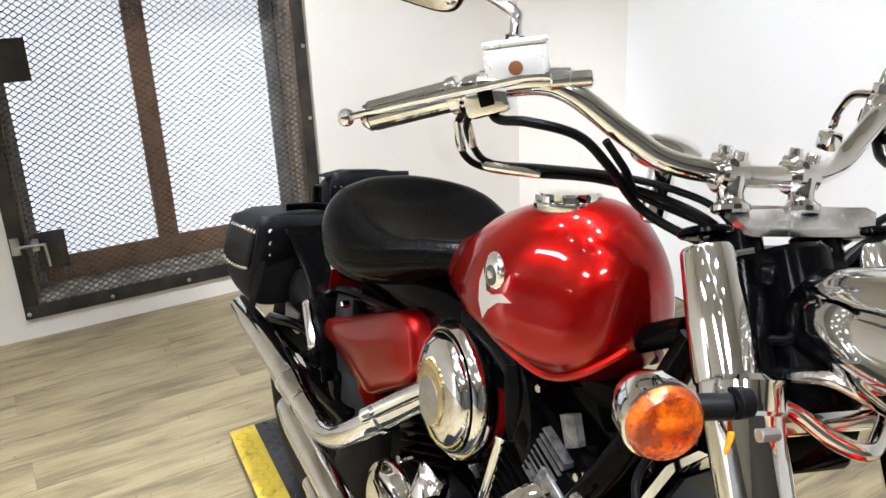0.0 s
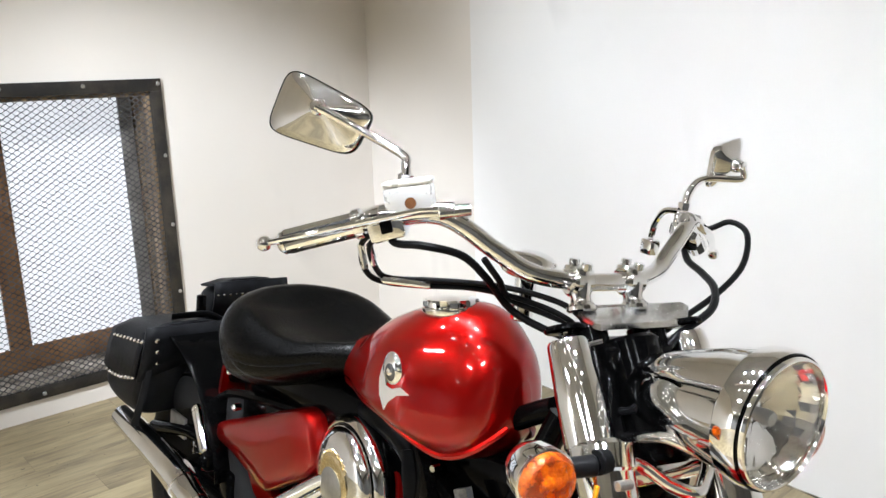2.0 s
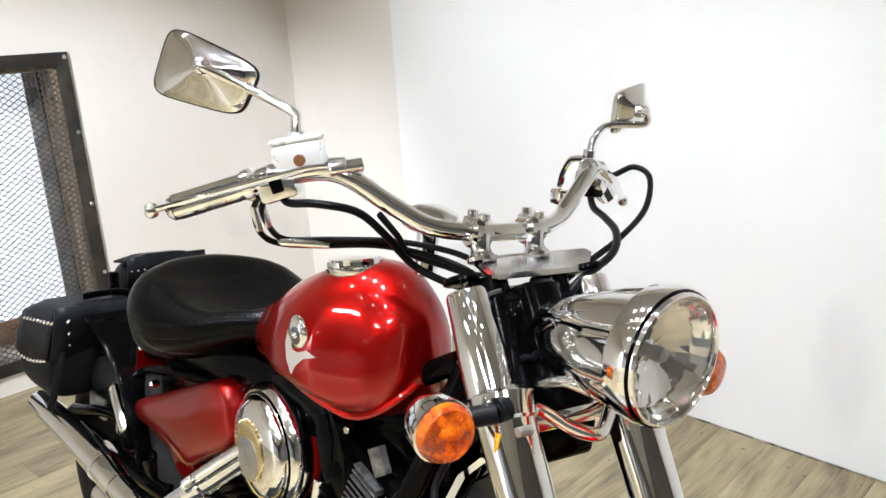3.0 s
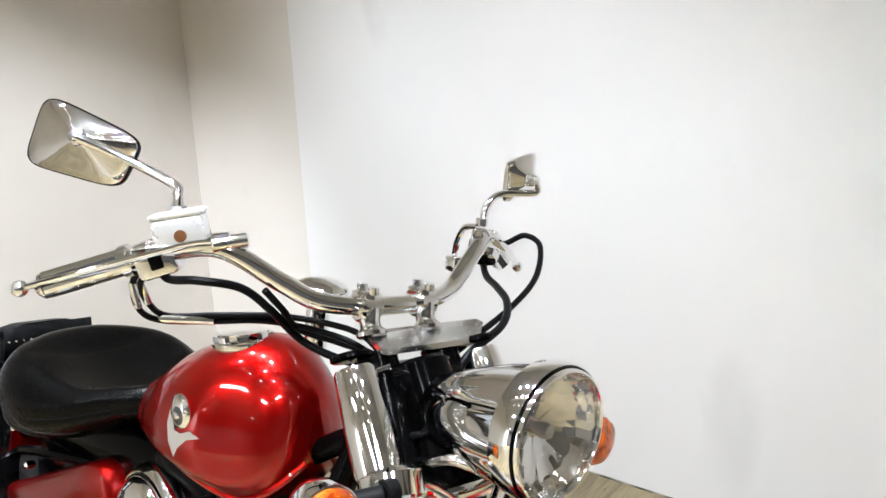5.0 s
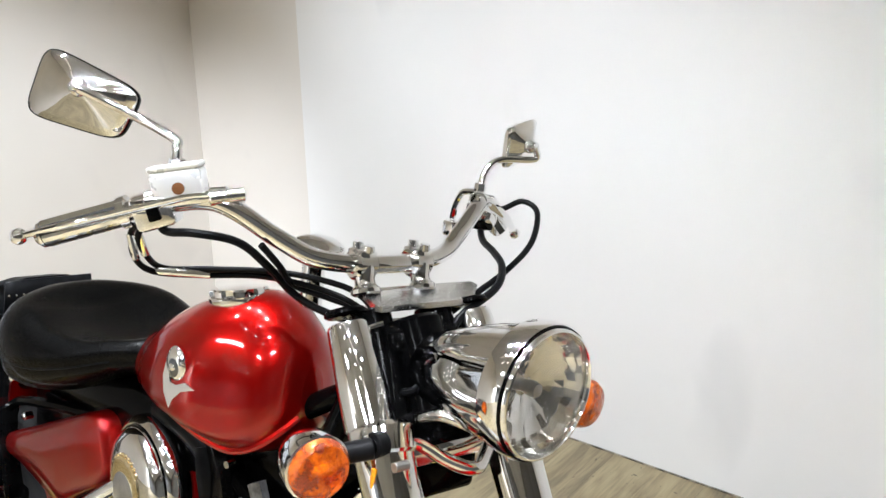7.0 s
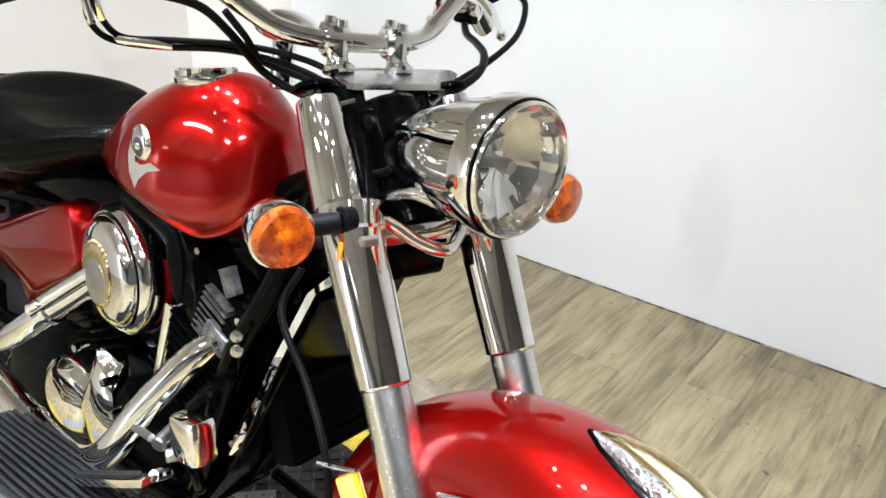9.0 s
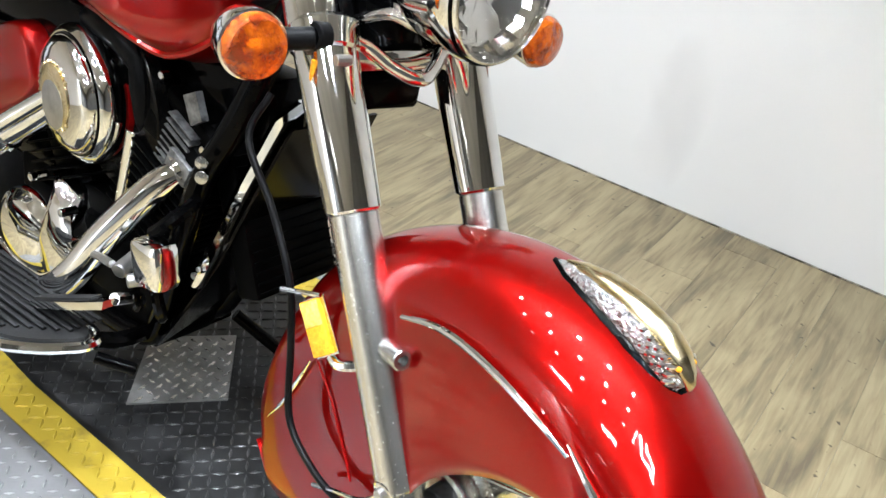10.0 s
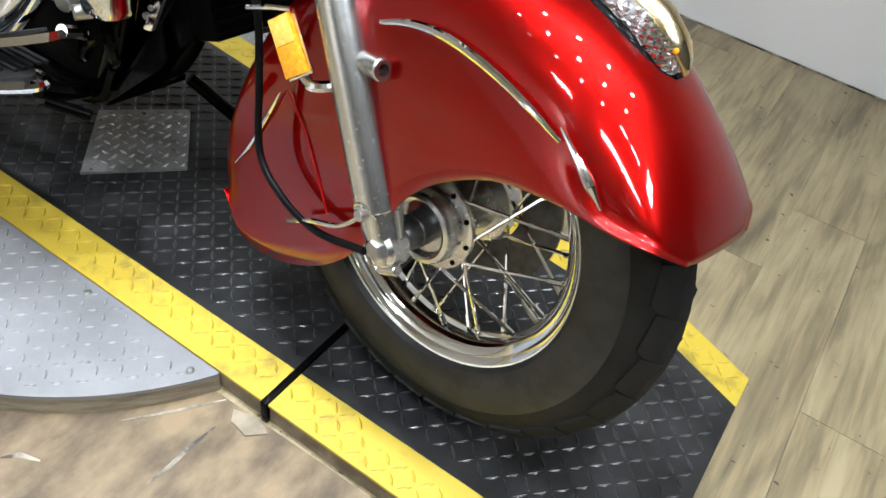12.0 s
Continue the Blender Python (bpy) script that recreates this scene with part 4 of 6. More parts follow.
# ---- handlebar and controls
BAR = [(-0.672, -0.384, 0.647), (-0.655, -0.355, 0.662), (-0.600, -0.285, 0.690), (-0.545, -0.222, 0.708), (-0.508, -0.152, 0.668), (-0.486, -0.108, 0.645), (-0.468, -0.045, 0.638), (-0.468, 0.045, 0.638), (-0.486, 0.108, 0.645), (-0.508, 0.152, 0.668), (-0.545, 0.222, 0.708), (-0.600, 0.285, 0.690), (-0.655, 0.355, 0.662), (-0.672, 0.384, 0.647)]
sp("handlebar", tube(BAR, 0.0127, 16), CHROME, None, "chrome pullback handlebar")
for side in (-1, 1):
    y = side * 0.046
    rs = sp("bar_riser", join(lathe([(0.017, -0.003), (0.021, 0), (0.021, 0.005), (0.0145, 0.011), (0.0135, 0.017), (0.019, 0.034)], 20, frame_to((-0.450, y, 0.603), (-0.466, y, 0.640))), rod((-0.468, y - 0.0165, 0.639), (-0.468, y + 0.0165, 0.639), 0.0215, 24, 0.004), box(-0.486, -0.450, y - 0.0145, y + 0.0145, 0.640, 0.660, 0.006)), CHROME, None, "chrome handlebar riser clamp")
    for dx in (-0.012, 0.014):
        sp("clamp_bolt", rod((-0.468 + dx, y, 0.657), (-0.468 + dx * 1.05, y, 0.667), 0.0072, 12), CHROME, rs)
    d = Vector((-0.076, side * 0.112, -0.053)).normalized()
    g0 = Vector((-0.617, side * 0.304, 0.682))
    g = sp("grip", rod(g0, g0 + d * 0.108, 0.0168, 20), RUBBER, None, "black rubber handgrip with chrome bands")
    for k in range(4):
        a = radians(90 * k + 30)
        u = d.orthogonal().normalized()
        off = (Matrix.Rotation(a, 3, d) @ u) * 0.0105
        sp("grip_strip", tube([g0 + d * 0.004 + off, g0 + d * 0.055 + off, g0 + d * 0.105 + off], 0.0085, 10), CHROME, g)
    sp("grip_end", lathe([(0.0, -0.002), (0.0165, 0), (0.0165, 0.004), (0.011, 0.010), (0, 0.011)], 20, frame_to(g0 + d * 0.107, g0 + d * 0.2)), CHROME, g)
    sp("grip_collar", lathe([(0.0185, 0), (0.021, 0.002), (0.021, 0.012), (0.0185, 0.014)], 20, frame_to(g0 - d * 0.004, g0 + d * 0.2)), CHROME, g)
    # switch pod and lever
    pm = aim((-0.594, side * 0.272, 0.688), d)
    pod = sp("switch_pod", moved(box(-0.023, 0.023, -0.021, 0.026, -0.022, 0.030, 0.008), pm), CHROME, None, "chrome switch housing")
    sp("switch_button", moved(box(0.021, 0.027, -0.010, 0.008, -0.006, 0.010, 0.002), pm), BLACK, pod)
    if side < 0:
        lever = [(-0.534, -0.212, 0.716), (-0.552, -0.250, 0.712), (-0.585, -0.300, 0.692), (-0.640, -0.372, 0.660), (-0.684, -0.414, 0.638)]
    else:
        lever = [(-0.545, 0.225, 0.712), (-0.552, 0.262, 0.700), (-0.585, 0.320, 0.678), (-0.640, 0.390, 0.650), (-0.675, 0.436, 0.629)]
    lv = sp("hand_lever", join(tube(lever, [0.008, 0.0075, 0.007, 0.006, 0.005], 10, flat=0.7), ball(lever[-1], 0.0105, 14, 10)), CHROME, None, "chrome hand lever with ball end")
    sp("lever_pivot", rod(Vector(lever[0]) + Vector((0.006, side * -0.022, 0.004)), Vector(lever[0]) + Vector((-0.006, side * 0.02, -0.004)), 0.0095, 14), CHROME, lv)
# master cylinder with its square reservoir
d = Vector((-0.070, -0.100, -0.030)).normalized()
mc = sp("brake_reservoir", moved(box(-0.019, 0.019, -0.010, 0.032, -0.030, 0.034, 0.005), aim((-0.572, -0.252, 0.712), d)), POLISHED, None, "square aluminium brake fluid reservoir")
sp("reservoir_cap", moved(box(-0.0194, 0.0194, 0.0318, 0.039, -0.0304, 0.0344, 0.003), aim((-0.572, -0.252, 0.712), d)), POLISHED, mc)
sp("sight_glass", lathe([(0.0, 0), (0.0075, 0), (0.0075, 0.003), (0, 0.0035)], 16, aim((-0.5535, -0.2655, 0.722), (0.82, -0.57, 0.1))), SIGHT, mc, "brown sight glass")
sp("cylinder_body", rod((-0.535, -0.208, 0.717), (-0.590, -0.292, 0.700), 0.0125, 16), CHROME, mc)
sp("clutch_perch", join(rod((-0.545, 0.215, 0.712), (-0.585, 0.285, 0.695), 0.015, 16), tube([(-0.63, 0.285, 0.715), (-0.665, 0.287, 0.708), (-0.692, 0.295, 0.68), (-0.70, 0.298, 0.655)], 0.006, 8), box(-0.712, -0.682, 0.284, 0.308, 0.622, 0.652, 0.006)), CHROME, None, "chrome clutch perch and choke lever")
sp("clutch_switch", box(-0.612, -0.582, 0.262, 0.292, 0.655, 0.678, 0.004), BLACK, None, "black clutch switch")


# ---- mirrors
def mirror(tl, tr, br, bl, ball_at, out, stem, edge):
    quad = [Vector(p) for p in (tl, tr, br, bl)]
    cen = sum(quad, Vector()) / 4
    ring = []
    n = 40
    for k in range(n):
        a = 2 * math.pi * (k + 0.5) / n
        u = math.copysign(abs(math.cos(a)) ** 0.38, math.cos(a))
        v = math.copysign(abs(math.sin(a)) ** 0.38, math.sin(a))
        top, low = quad[0].lerp(quad[1], 0.5 + 0.5 * u), quad[3].lerp(quad[2], 0.5 + 0.5 * u)
        ring.append(low.lerp(top, 0.5 + 0.5 * v))
    out = Vector(out).normalized()
    secs = []
    for s, dep in ((1.0, 0.0), (1.0, 0.006), (0.97, 0.010), (0.8, 0.015), (0.55, 0.02), (0.3, 0.027), (0.12, 0.032), (0.03, 0.033)):
        hub = cen.lerp(Vector(ball_at), 1 - s)
        secs.append([hub + (p - cen) * s + out * dep for p in ring])
    mo = sp("mirror", loft(secs), CHROME, None, "chrome-backed handlebar mirror", sharp=50)
    sp("mirror_rim", loft([[cen + (p - cen) * s + out * dd for p in ring] for s, dd in ((0.985, -0.001), (1.012, -0.001), (1.02, 0.003), (1.012, 0.007), (0.985, 0.007))], True, False), edge, mo, "slim mirror edge")
    sp("mirror_glass", loft([[cen + (p - cen) * s - out * 0.0012 for p in ring] for s in (0.985, 0.01)]), CHROME, mo)
    b = Vector(ball_at) + out * 0.032
    sp("mirror_ball", join(ball(b, 0.013, 16, 10), rod(b - out * 0.004, b + out * 0.016, 0.008, 12)), CHROME, mo)
    sp("mirror_stem", tube([b + out * 0.012] + [Vector(p) for p in stem], [0.0062, 0.0062, 0.0062, 0.0066, 0.0066], 12), CHROME, mo)
    sp("mirror_nut", rod(Vector(stem[-1]) + Vector((0, 0, 0.014)), Vector(stem[-1]), 0.0105, 6), CHROME, mo)


mirror((-0.806, -0.356, 0.878), (-0.682, -0.267, 0.828), (-0.710, -0.287, 0.759), (-0.836, -0.377, 0.780), (-0.752, -0.318, 0.822), (0.75, -0.62, 0.1), [(-0.69, -0.285, 0.80), (-0.632, -0.246, 0.776), (-0.622, -0.244, 0.764), (-0.615, -0.246, 0.738)], BLACK)
mirror((-0.640, 0.346, 0.828), (-0.655, 0.428, 0.850), (-0.662, 0.432, 0.775), (-0.650, 0.356, 0.752), (-0.652, 0.390, 0.796), (0.95, 0.05, 0.1), [(-0.612, 0.400, 0.778), (-0.632, 0.335, 0.772), (-0.634, 0.306, 0.750), (-0.628, 0.292, 0.716)], CHROME)

# ---- cables and hoses
for pts, r, lab in (
        ([(-0.600, -0.296, 0.672), (-0.625, -0.297, 0.650), (-0.622, -0.290, 0.618), (-0.628, -0.262, 0.599), (-0.607, -0.21, 0.597), (-0.554, -0.15, 0.606), (-0.501, -0.10, 0.602), (-0.462, -0.06, 0.588), (-0.441, -0.03, 0.560)], 0.0042, "black throttle cable"),
        ([(-0.585, -0.290, 0.672), (-0.600, -0.296, 0.655), (-0.616, -0.28, 0.626), (-0.630, -0.25, 0.603), (-0.594, -0.20, 0.608), (-0.541, -0.14, 0.615), (-0.490, -0.09, 0.613), (-0.458, -0.05, 0.598), (-0.418, -0.03, 0.560)], 0.0042, "black throttle cable"),
        ([(-0.590, -0.275, 0.672), (-0.575, -0.268, 0.664), (-0.535, -0.25, 0.670), (-0.520, -0.20, 0.661), (-0.517, -0.16, 0.631), (-0.524, -0.11, 0.585), (-0.483, -0.08, 0.568), (-0.435, -0.04, 0.560)], 0.0054, "black brake hose"),
        ([(-0.505, -0.175, 0.66), (-0.508, -0.145, 0.63), (-0.520, -0.115, 0.60), (-0.490, -0.07, 0.585), (-0.44, -0.04, 0.575), (-0.42, -0.02, 0.54)], 0.0046, "black wiring sleeve"),
        ([(-0.585, 0.292, 0.688), (-0.572, 0.305, 0.697), (-0.549, 0.32, 0.712), (-0.513, 0.32, 0.700), (-0.468, 0.27, 0.660), (-0.445, 0.20, 0.623), (-0.435, 0.12, 0.586), (-0.432, 0.06, 0.549), (-0.408, 0.02, 0.510)], 0.0048, "black clutch cable"),
        ([(-0.605, 0.28, 0.664), (-0.560, 0.25, 0.645), (-0.500, 0.22, 0.640), (-0.440, 0.185, 0.632), (-0.400, 0.14, 0.612), (-0.395, 0.08, 0.580), (-0.39, 0.05, 0.55)], 0.0058, "black wiring sleeve"),
        ([(-0.405, -0.10, 0.36), (-0.395, -0.13, 0.306), (-0.322, -0.13, 0.245), (-0.260, -0.13, 0.172), (-0.238, -0.13, 0.09), (-0.2177, -0.13, -0.0065), (-0.1615, -0.13, -0.038), (-0.09, -0.13, -0.038), (-0.011, -0.126, -0.008)], 0.0048, "black speedometer cable"),
        ([(-0.33, 0.12, 0.44), (-0.30, 0.135, 0.36), (-0.25, 0.14, 0.28), (-0.19, 0.13, 0.2)], 0.0055, "black brake hose")):
    sp("control_cable", tube(pts, r, 10), HOSE, None, lab)
for a, b in (((-0.622, -0.290, 0.618), (-0.626, -0.298, 0.652)), ((-0.616, -0.28, 0.626), (-0.602, -0.296, 0.656)), ((-0.63, -0.262, 0.6), (-0.595, -0.20, 0.6))):
    sp("cable_end", rod(a, b, 0.0055, 10), CHROME, None, "bright cable adjuster")
sp("cable_band", lathe([(0.0085, 0), (0.0085, 0.012)], 12, frame_to((-0.445, -0.035, 0.57), (-0.42, -0.015, 0.54))), CHROME, None, "bright cable band")
# reflector and cable clip on the right fork leg
RFM = Matrix.Translation((-0.190, -0.132, 0.156)) @ Matrix.Rotation(radians(-44), 4, "Y") @ Matrix.Rotation(radians(14), 4, "Z")
rf = sp("fork_reflector", moved(box(-0.016, 0.016, -0.004, 0.004, -0.034, 0.034, 0.002), RFM), AMBER_FLAT, None, "amber fork reflector")
sp("reflector_back", moved(box(-0.018, 0.019, 0.0045, 0.008, -0.036, 0.036, 0.001), RFM), CHROME, rf)
sp("reflector_panel", moved(box(-0.0145, 0.0145, -0.0048, -0.002, 0.002, 0.0325, 0.001), RFM), AMBER_PALE, rf, "pale yellow upper half of the reflector")
sp("reflector_bracket", tube([(-0.166, -0.122, 0.128), (-0.150, -0.12, 0.126), (-0.122, -0.105, 0.140)], 0.007, 8), CHROME, rf)
sp("reflector_clip", tube([(-0.262, -0.14, 0.168), (-0.225, -0.138, 0.186), (-0.20, -0.128, 0.195)], 0.003, 6), CHROME, rf)
sp("cable_guide", tube([(-0.150, -0.125, -0.068), (-0.0996, -0.132, -0.028), (-0.060, -0.128, -0.0066), (-0.036, -0.124, 0.022), (-0.042, -0.124, 0.034), (-0.030, -0.126, 0.045), (-0.012, -0.118, 0.036)], 0.0033, 8), CHROME, None, "bent wire cable guide")
sp("guide_bolt", rod((-0.026, -0.135, 0.036), (-0.026, -0.105, 0.036), 0.0075, 10), STEEL, None, "steel guide bolt")


# ---- fender ornament: a swept chrome plinth with a gilded crest
def ornament():
    def spine(a):
        return Vector((math.cos(radians(a)), 0, math.sin(radians(a)))), 0.3572 - 0.0007 * max(0, a - 68)

    def sections(rows, n=20, p=1.0):
        out = []
        for a, w, h0, h1 in rows:
            u, r = spine(a)
            mid, half = (h0 + h1) / 2, (h1 - h0) / 2
            out.append([u * (r + mid + half * math.copysign(abs(math.sin(t)) ** p, math.sin(t))) + Vector((0, w * math.copysign(abs(math.cos(t)) ** p, math.cos(t)) * (1 - 0.28 * math.sin(t)), 0)) for t in np.linspace(0, 2 * math.pi, n, endpoint=False)])
        return out
    o = sp("fender_ornament", loft(sections(((88, 0.003, -0.004, 0.002), (84.5, 0.013, -0.005, 0.009), (80, 0.019, -0.006, 0.015), (74, 0.024, -0.006, 0.020), (68, 0.025, -0.006, 0.022), (63.5, 0.022, -0.005, 0.019), (60.5, 0.017, -0.004, 0.011), (59.4, 0.011, -0.003, 0.005)), 20, 0.7)), RELIEF, fender_ob, "silver fender ornament with a gilt crest")
    # black plate drawn as the shadow line round the ornament's foot
    sp("ornament_base", loft(sections(((89, 0.003, -0.006, 0.0015), (84.5, 0.018, -0.008, 0.002), (80, 0.0245, -0.009, 0.002), (74, 0.0295, -0.011, 0.002), (68, 0.0305, -0.011, 0.002), (63.5, 0.0275, -0.009, 0.002), (60, 0.021, -0.006, 0.0025), (58.6, 0.012, -0.003, 0.002)), 20, 0.7)), BLACK, o, "black plate standing for the shadow line under the ornament")
    sp("ornament_crest", loft(sections(((86.5, 0.002, 0.002, 0.007), (83, 0.0095, 0.004, 0.016), (78, 0.0145, 0.007, 0.024), (72, 0.0165, 0.010, 0.029), (67, 0.0165, 0.012, 0.031), (63, 0.014, 0.013, 0.028), (60.5, 0.0105, 0.011, 0.022), (59, 0.006, 0.007, 0.015), (58.4, 0.002, 0.005, 0.009)))), GOLD, o, "gilded crest")
    for side in (-1, 1):
        u, r = spine(61.8)
        sp("ornament_inset", ball(u * (r + 0.0175) + Vector((0, side * 0.0120, 0)), 0.0030, 12, 8), AMBER_FLAT, o, "orange inset")
        for row in range(3):
            for k in range(5):
                u, r = spine(61.6 + k * 1.55 + row * 0.7)
                y, h = 0.0215 - 0.0018 * row, 0.003 + 0.0048 * row
                sp("ornament_feather", tube([u * (r + h) + Vector((0, side * (y + 0.002), 0)), u * (r + h + 0.004) + Vector((0.002, side * (y + 0.0015), -0.002)), u * (r + h + 0.007) + Vector((0.005, side * (y - 0.003), -0.003))], [0.0016, 0.0030, 0.0008], 6, 4), CHROME, o)


ornament()

# ---- tank
def ring_low(cx, cy, hw, top, bot, mid, segs=48, p=2.2, pb=3.0):
    """A rounded section whose widest line lies at height mid."""
    out = []
    for k in range(segs):
        a = 2 * math.pi * k / segs
        c, s = math.cos(a), math.sin(a)
        q, half = (p, top - mid) if s >= 0 else (pb, mid - bot)
        out.append((cx, cy + hw * math.copysign(abs(c) ** (2 / q), c), mid + half * math.copysign(abs(s) ** (2 / q), s)))
    return out


def tank():
    xs = [-0.890, -0.878, -0.8465, -0.797, -0.741, -0.678, -0.614, -0.558, -0.516, -0.491, -0.482]
    hw = [0.006, 0.0242, 0.0544, 0.0784, 0.1053, 0.1254, 0.1247, 0.1024, 0.0827, 0.0512, 0.02]
    zt = [0.7455, 0.7685, 0.7929, 0.8147, 0.8566, 0.8871, 0.9075, 0.9069, 0.8774, 0.8449, 0.8215]
    zb = [0.7112, 0.7071, 0.7083, 0.7105, 0.7065, 0.7083, 0.6939, 0.6788, 0.696, 0.7246, 0.7488]
    zm = [0.7222, 0.7254, 0.7358, 0.7445, 0.7497, 0.7526, 0.7422, 0.7332, 0.7475, 0.7659, 0.7708]
    cy = -0.0468
    secs, rim = [], []
    for i in range(49):
        x = xs[0] + (xs[-1] - xs[0]) * (0.5 - 0.5 * math.cos(math.pi * i / 48))
        v = [spline(xs, tb, x) for tb in (hw, zt, zb, zm)]
        secs.append(ring_low(x, cy, v[0], v[1], v[2], v[3], pb=2.0))
        rim.append((x, v[0], v[2], v[3]))
    t = bp("fuel_tank", loft(secs), RED, None, "glossy red teardrop fuel tank", sharp=80)
    for s in (-1, 1):
        path = [(x, cy + s * (w * 0.75 + 0.002), z - 0.66 * (z - b) - 0.001) for x, w, b, z in rim[4:48:3]]
        bp("tank_seam", tube(path, 0.006, 8), RED, t, "bright red seam flange")
    m = pose(-0.620, -0.072, 0.8985, 1, -8, 0)
    n = 64
    prof = [(0.040, -0.012), (0.044, -0.006), (0.044, 0.000), (0.041, 0.002), (0.0425, 0.003), (0.0425, 0.010), (0.039, 0.013), (0, 0.015)]
    verts, faces = lathe(prof, n)
    for k in range(n):
        if (k // 4) % 2:
            for i in (4, 5):
                verts[i * n + k] = verts[i * n + k] * 0.88 + Vector((0, 0, verts[i * n + k].z * 0.12))
    bp("fuel_cap", moved((verts, faces), m), CHROME, t, "scalloped chrome fuel cap")
    # right-hand and left-hand badge, a winged shape that follows the tank's side
    for s in (-1, 1):
        def on_tank(x, z, out=0.0):
            h, top, bot, mid = [spline(xs, tb, x) for tb in (hw, zt, zb, zm)]
            q = min(0.999, max(0.0, (z - mid) / (top - mid)))
            w = h * (1 - q ** 2.2) ** (1 / 2.2)
            return Vector((x, cy + s * (w + out), z))
        cen = (-0.632, 0.806)
        shape = [(-0.021, 0.009), (-0.020, -0.014), (-0.013, -0.037), (0.0, -0.057), (0.007, -0.043), (0.021, -0.029), (0.041, -0.0235), (0.025, -0.016), (0.010, -0.022), (-0.002, -0.020)]
        v, f = [], []
        for out in (-0.004, 0.003):
            for dx, dz in shape:
                v.append(on_tank(cen[0] + dx, cen[1] + dz, out))
        k = len(shape)
        for j in range(k):
            j2 = (j + 1) % k
            f.append((j, j2, k + j2, k + j))
        f.append(tuple(range(k, 2 * k)))
        bd = bp("tank_badge", (v, f), CHROME, t, "winged chrome tank badge")
        bp("badge_roundel", ball(on_tank(cen[0], cen[1] + 0.004, 0.0), 0.025, 24, 14, (0.86, 0.34, 1.04)), CHROME, bd)
        bp("badge_centre", ball(on_tank(cen[0] + 0.002, cen[1] + 0.002, 0.003), 0.016, 20, 12, (0.84, 0.42, 1.02)), BRAKE_DISC, bd, "dark engraved badge centre")
        for dx, dz, r in ((0.002, 0.002, 0.0085), (0.012, 0.019, 0.0055), (0.016, 0.010, 0.005)):
            bp("badge_leaf", ball(on_tank(cen[0] + dx, cen[1] + dz, 0.0065), r, 12, 8, (1, 0.5, 0.8)), CHROME, bd)
    return t


tank()
# speedometer pod on the tank console
pod = bp("speedometer", join(ball((-0.512, -0.03, 0.982), 0.042, 24, 14, (1.0, 1.0, 0.5)), rod((-0.515, -0.03, 0.90), (-0.512, -0.03, 0.972), 0.016)), CHROME, None, "chrome speedometer pod")


# ---- seat
def seat():
    xs = [-1.195, -1.183, -1.14, -1.08, -1.00, -0.93, -0.87, -0.82, -0.80]
    hw = [0.06, 0.105, 0.155, 0.176, 0.172, 0.145, 0.105, 0.07, 0.03]
    zt = [0.785, 0.806, 0.824, 0.820, 0.796, 0.784, 0.79, 0.79, 0.775]
    zb = [0.625, 0.605, 0.612, 0.628, 0.655, 0.688, 0.715, 0.73, 0.745]
    cy = -0.035
    secs = []
    n = 40
    for i in range(n + 1):
        x = xs[0] + (xs[-1] - xs[0]) * (0.5 - 0.5 * math.cos(math.pi * i / n))
        h, t, b = [spline(xs, tb, x) for tb in (hw, zt, zb)]
        sec = superring(x, cy, h, t, b, 64, 2.7, 2.2)
        out = []
        for px, py, pz in sec:
            q = (pz - b) / (t - b)
            r = (py - cy) / max(h, 1e-4)
            # the dished top and the rolled edge above the skirt
            if q > 0.5:
                pz -= 0.036 * max(0, 1 - (r / 0.80) ** 2) * min(1, max(0, (x + 1.17) / 0.08)) * min(1, max(0, (-0.83 - x) / 0.06)) * (q - 0.5) / 0.5
            k = math.exp(-((q - 0.42) / 0.09) ** 2)
            py -= 0.006 * k * math.copysign(1, r) * min(1, abs(r) * 1.3)
            out.append((px, py, pz))
        secs.append(out)
    s = bp("seat", loft(secs), VINYL, None, "black padded vinyl solo seat with piped edge", sharp=80)

    def flank(x, q, side=-1, out=0.001):
        h, t, b = [spline(xs, tb, x) for tb in (hw, zt, zb)]
        sn = 2 * q - 1
        e = 2.7 if sn > 0 else 2.2
        a = abs(sn) ** (e / 2)
        c = math.sqrt(max(0, 1 - min(1, a) ** 2))
        w = h * c ** (2 / e)
        w -= 0.006 * math.exp(-((q - 0.42) / 0.09) ** 2)
        return Vector((x, cy + side * (w + out), b + q * (t - b)))
    for side in (-1, 1):
        bp("seat_piping", tube([flank(x, 0.42, side, -0.001) for x in np.linspace(-1.165, -0.87, 16)], 0.0022, 6), LEATHER, s)
        bp("stitch_line", tube([flank(-1.13 + 0.085 * u, 0.52 - 0.42 * u, side, 0.0) for u in np.linspace(0, 1, 8)], 0.0009, 5), STITCH, s, "pale stitching")
        bp("stitch_line", tube([flank(-1.09 + 0.13 * u, 0.50 - 0.40 * u, side, 0.0) for u in np.linspace(0, 1, 8)], 0.0009, 5), STITCH, s, "pale stitching")
        for x, q in ((-1.15, 0.46), (-1.13, 0.2)):
            bp("seat_stud", ball(flank(x, q, side, 0.0), 0.0058, 10, 6), CHROME, s)


seat()


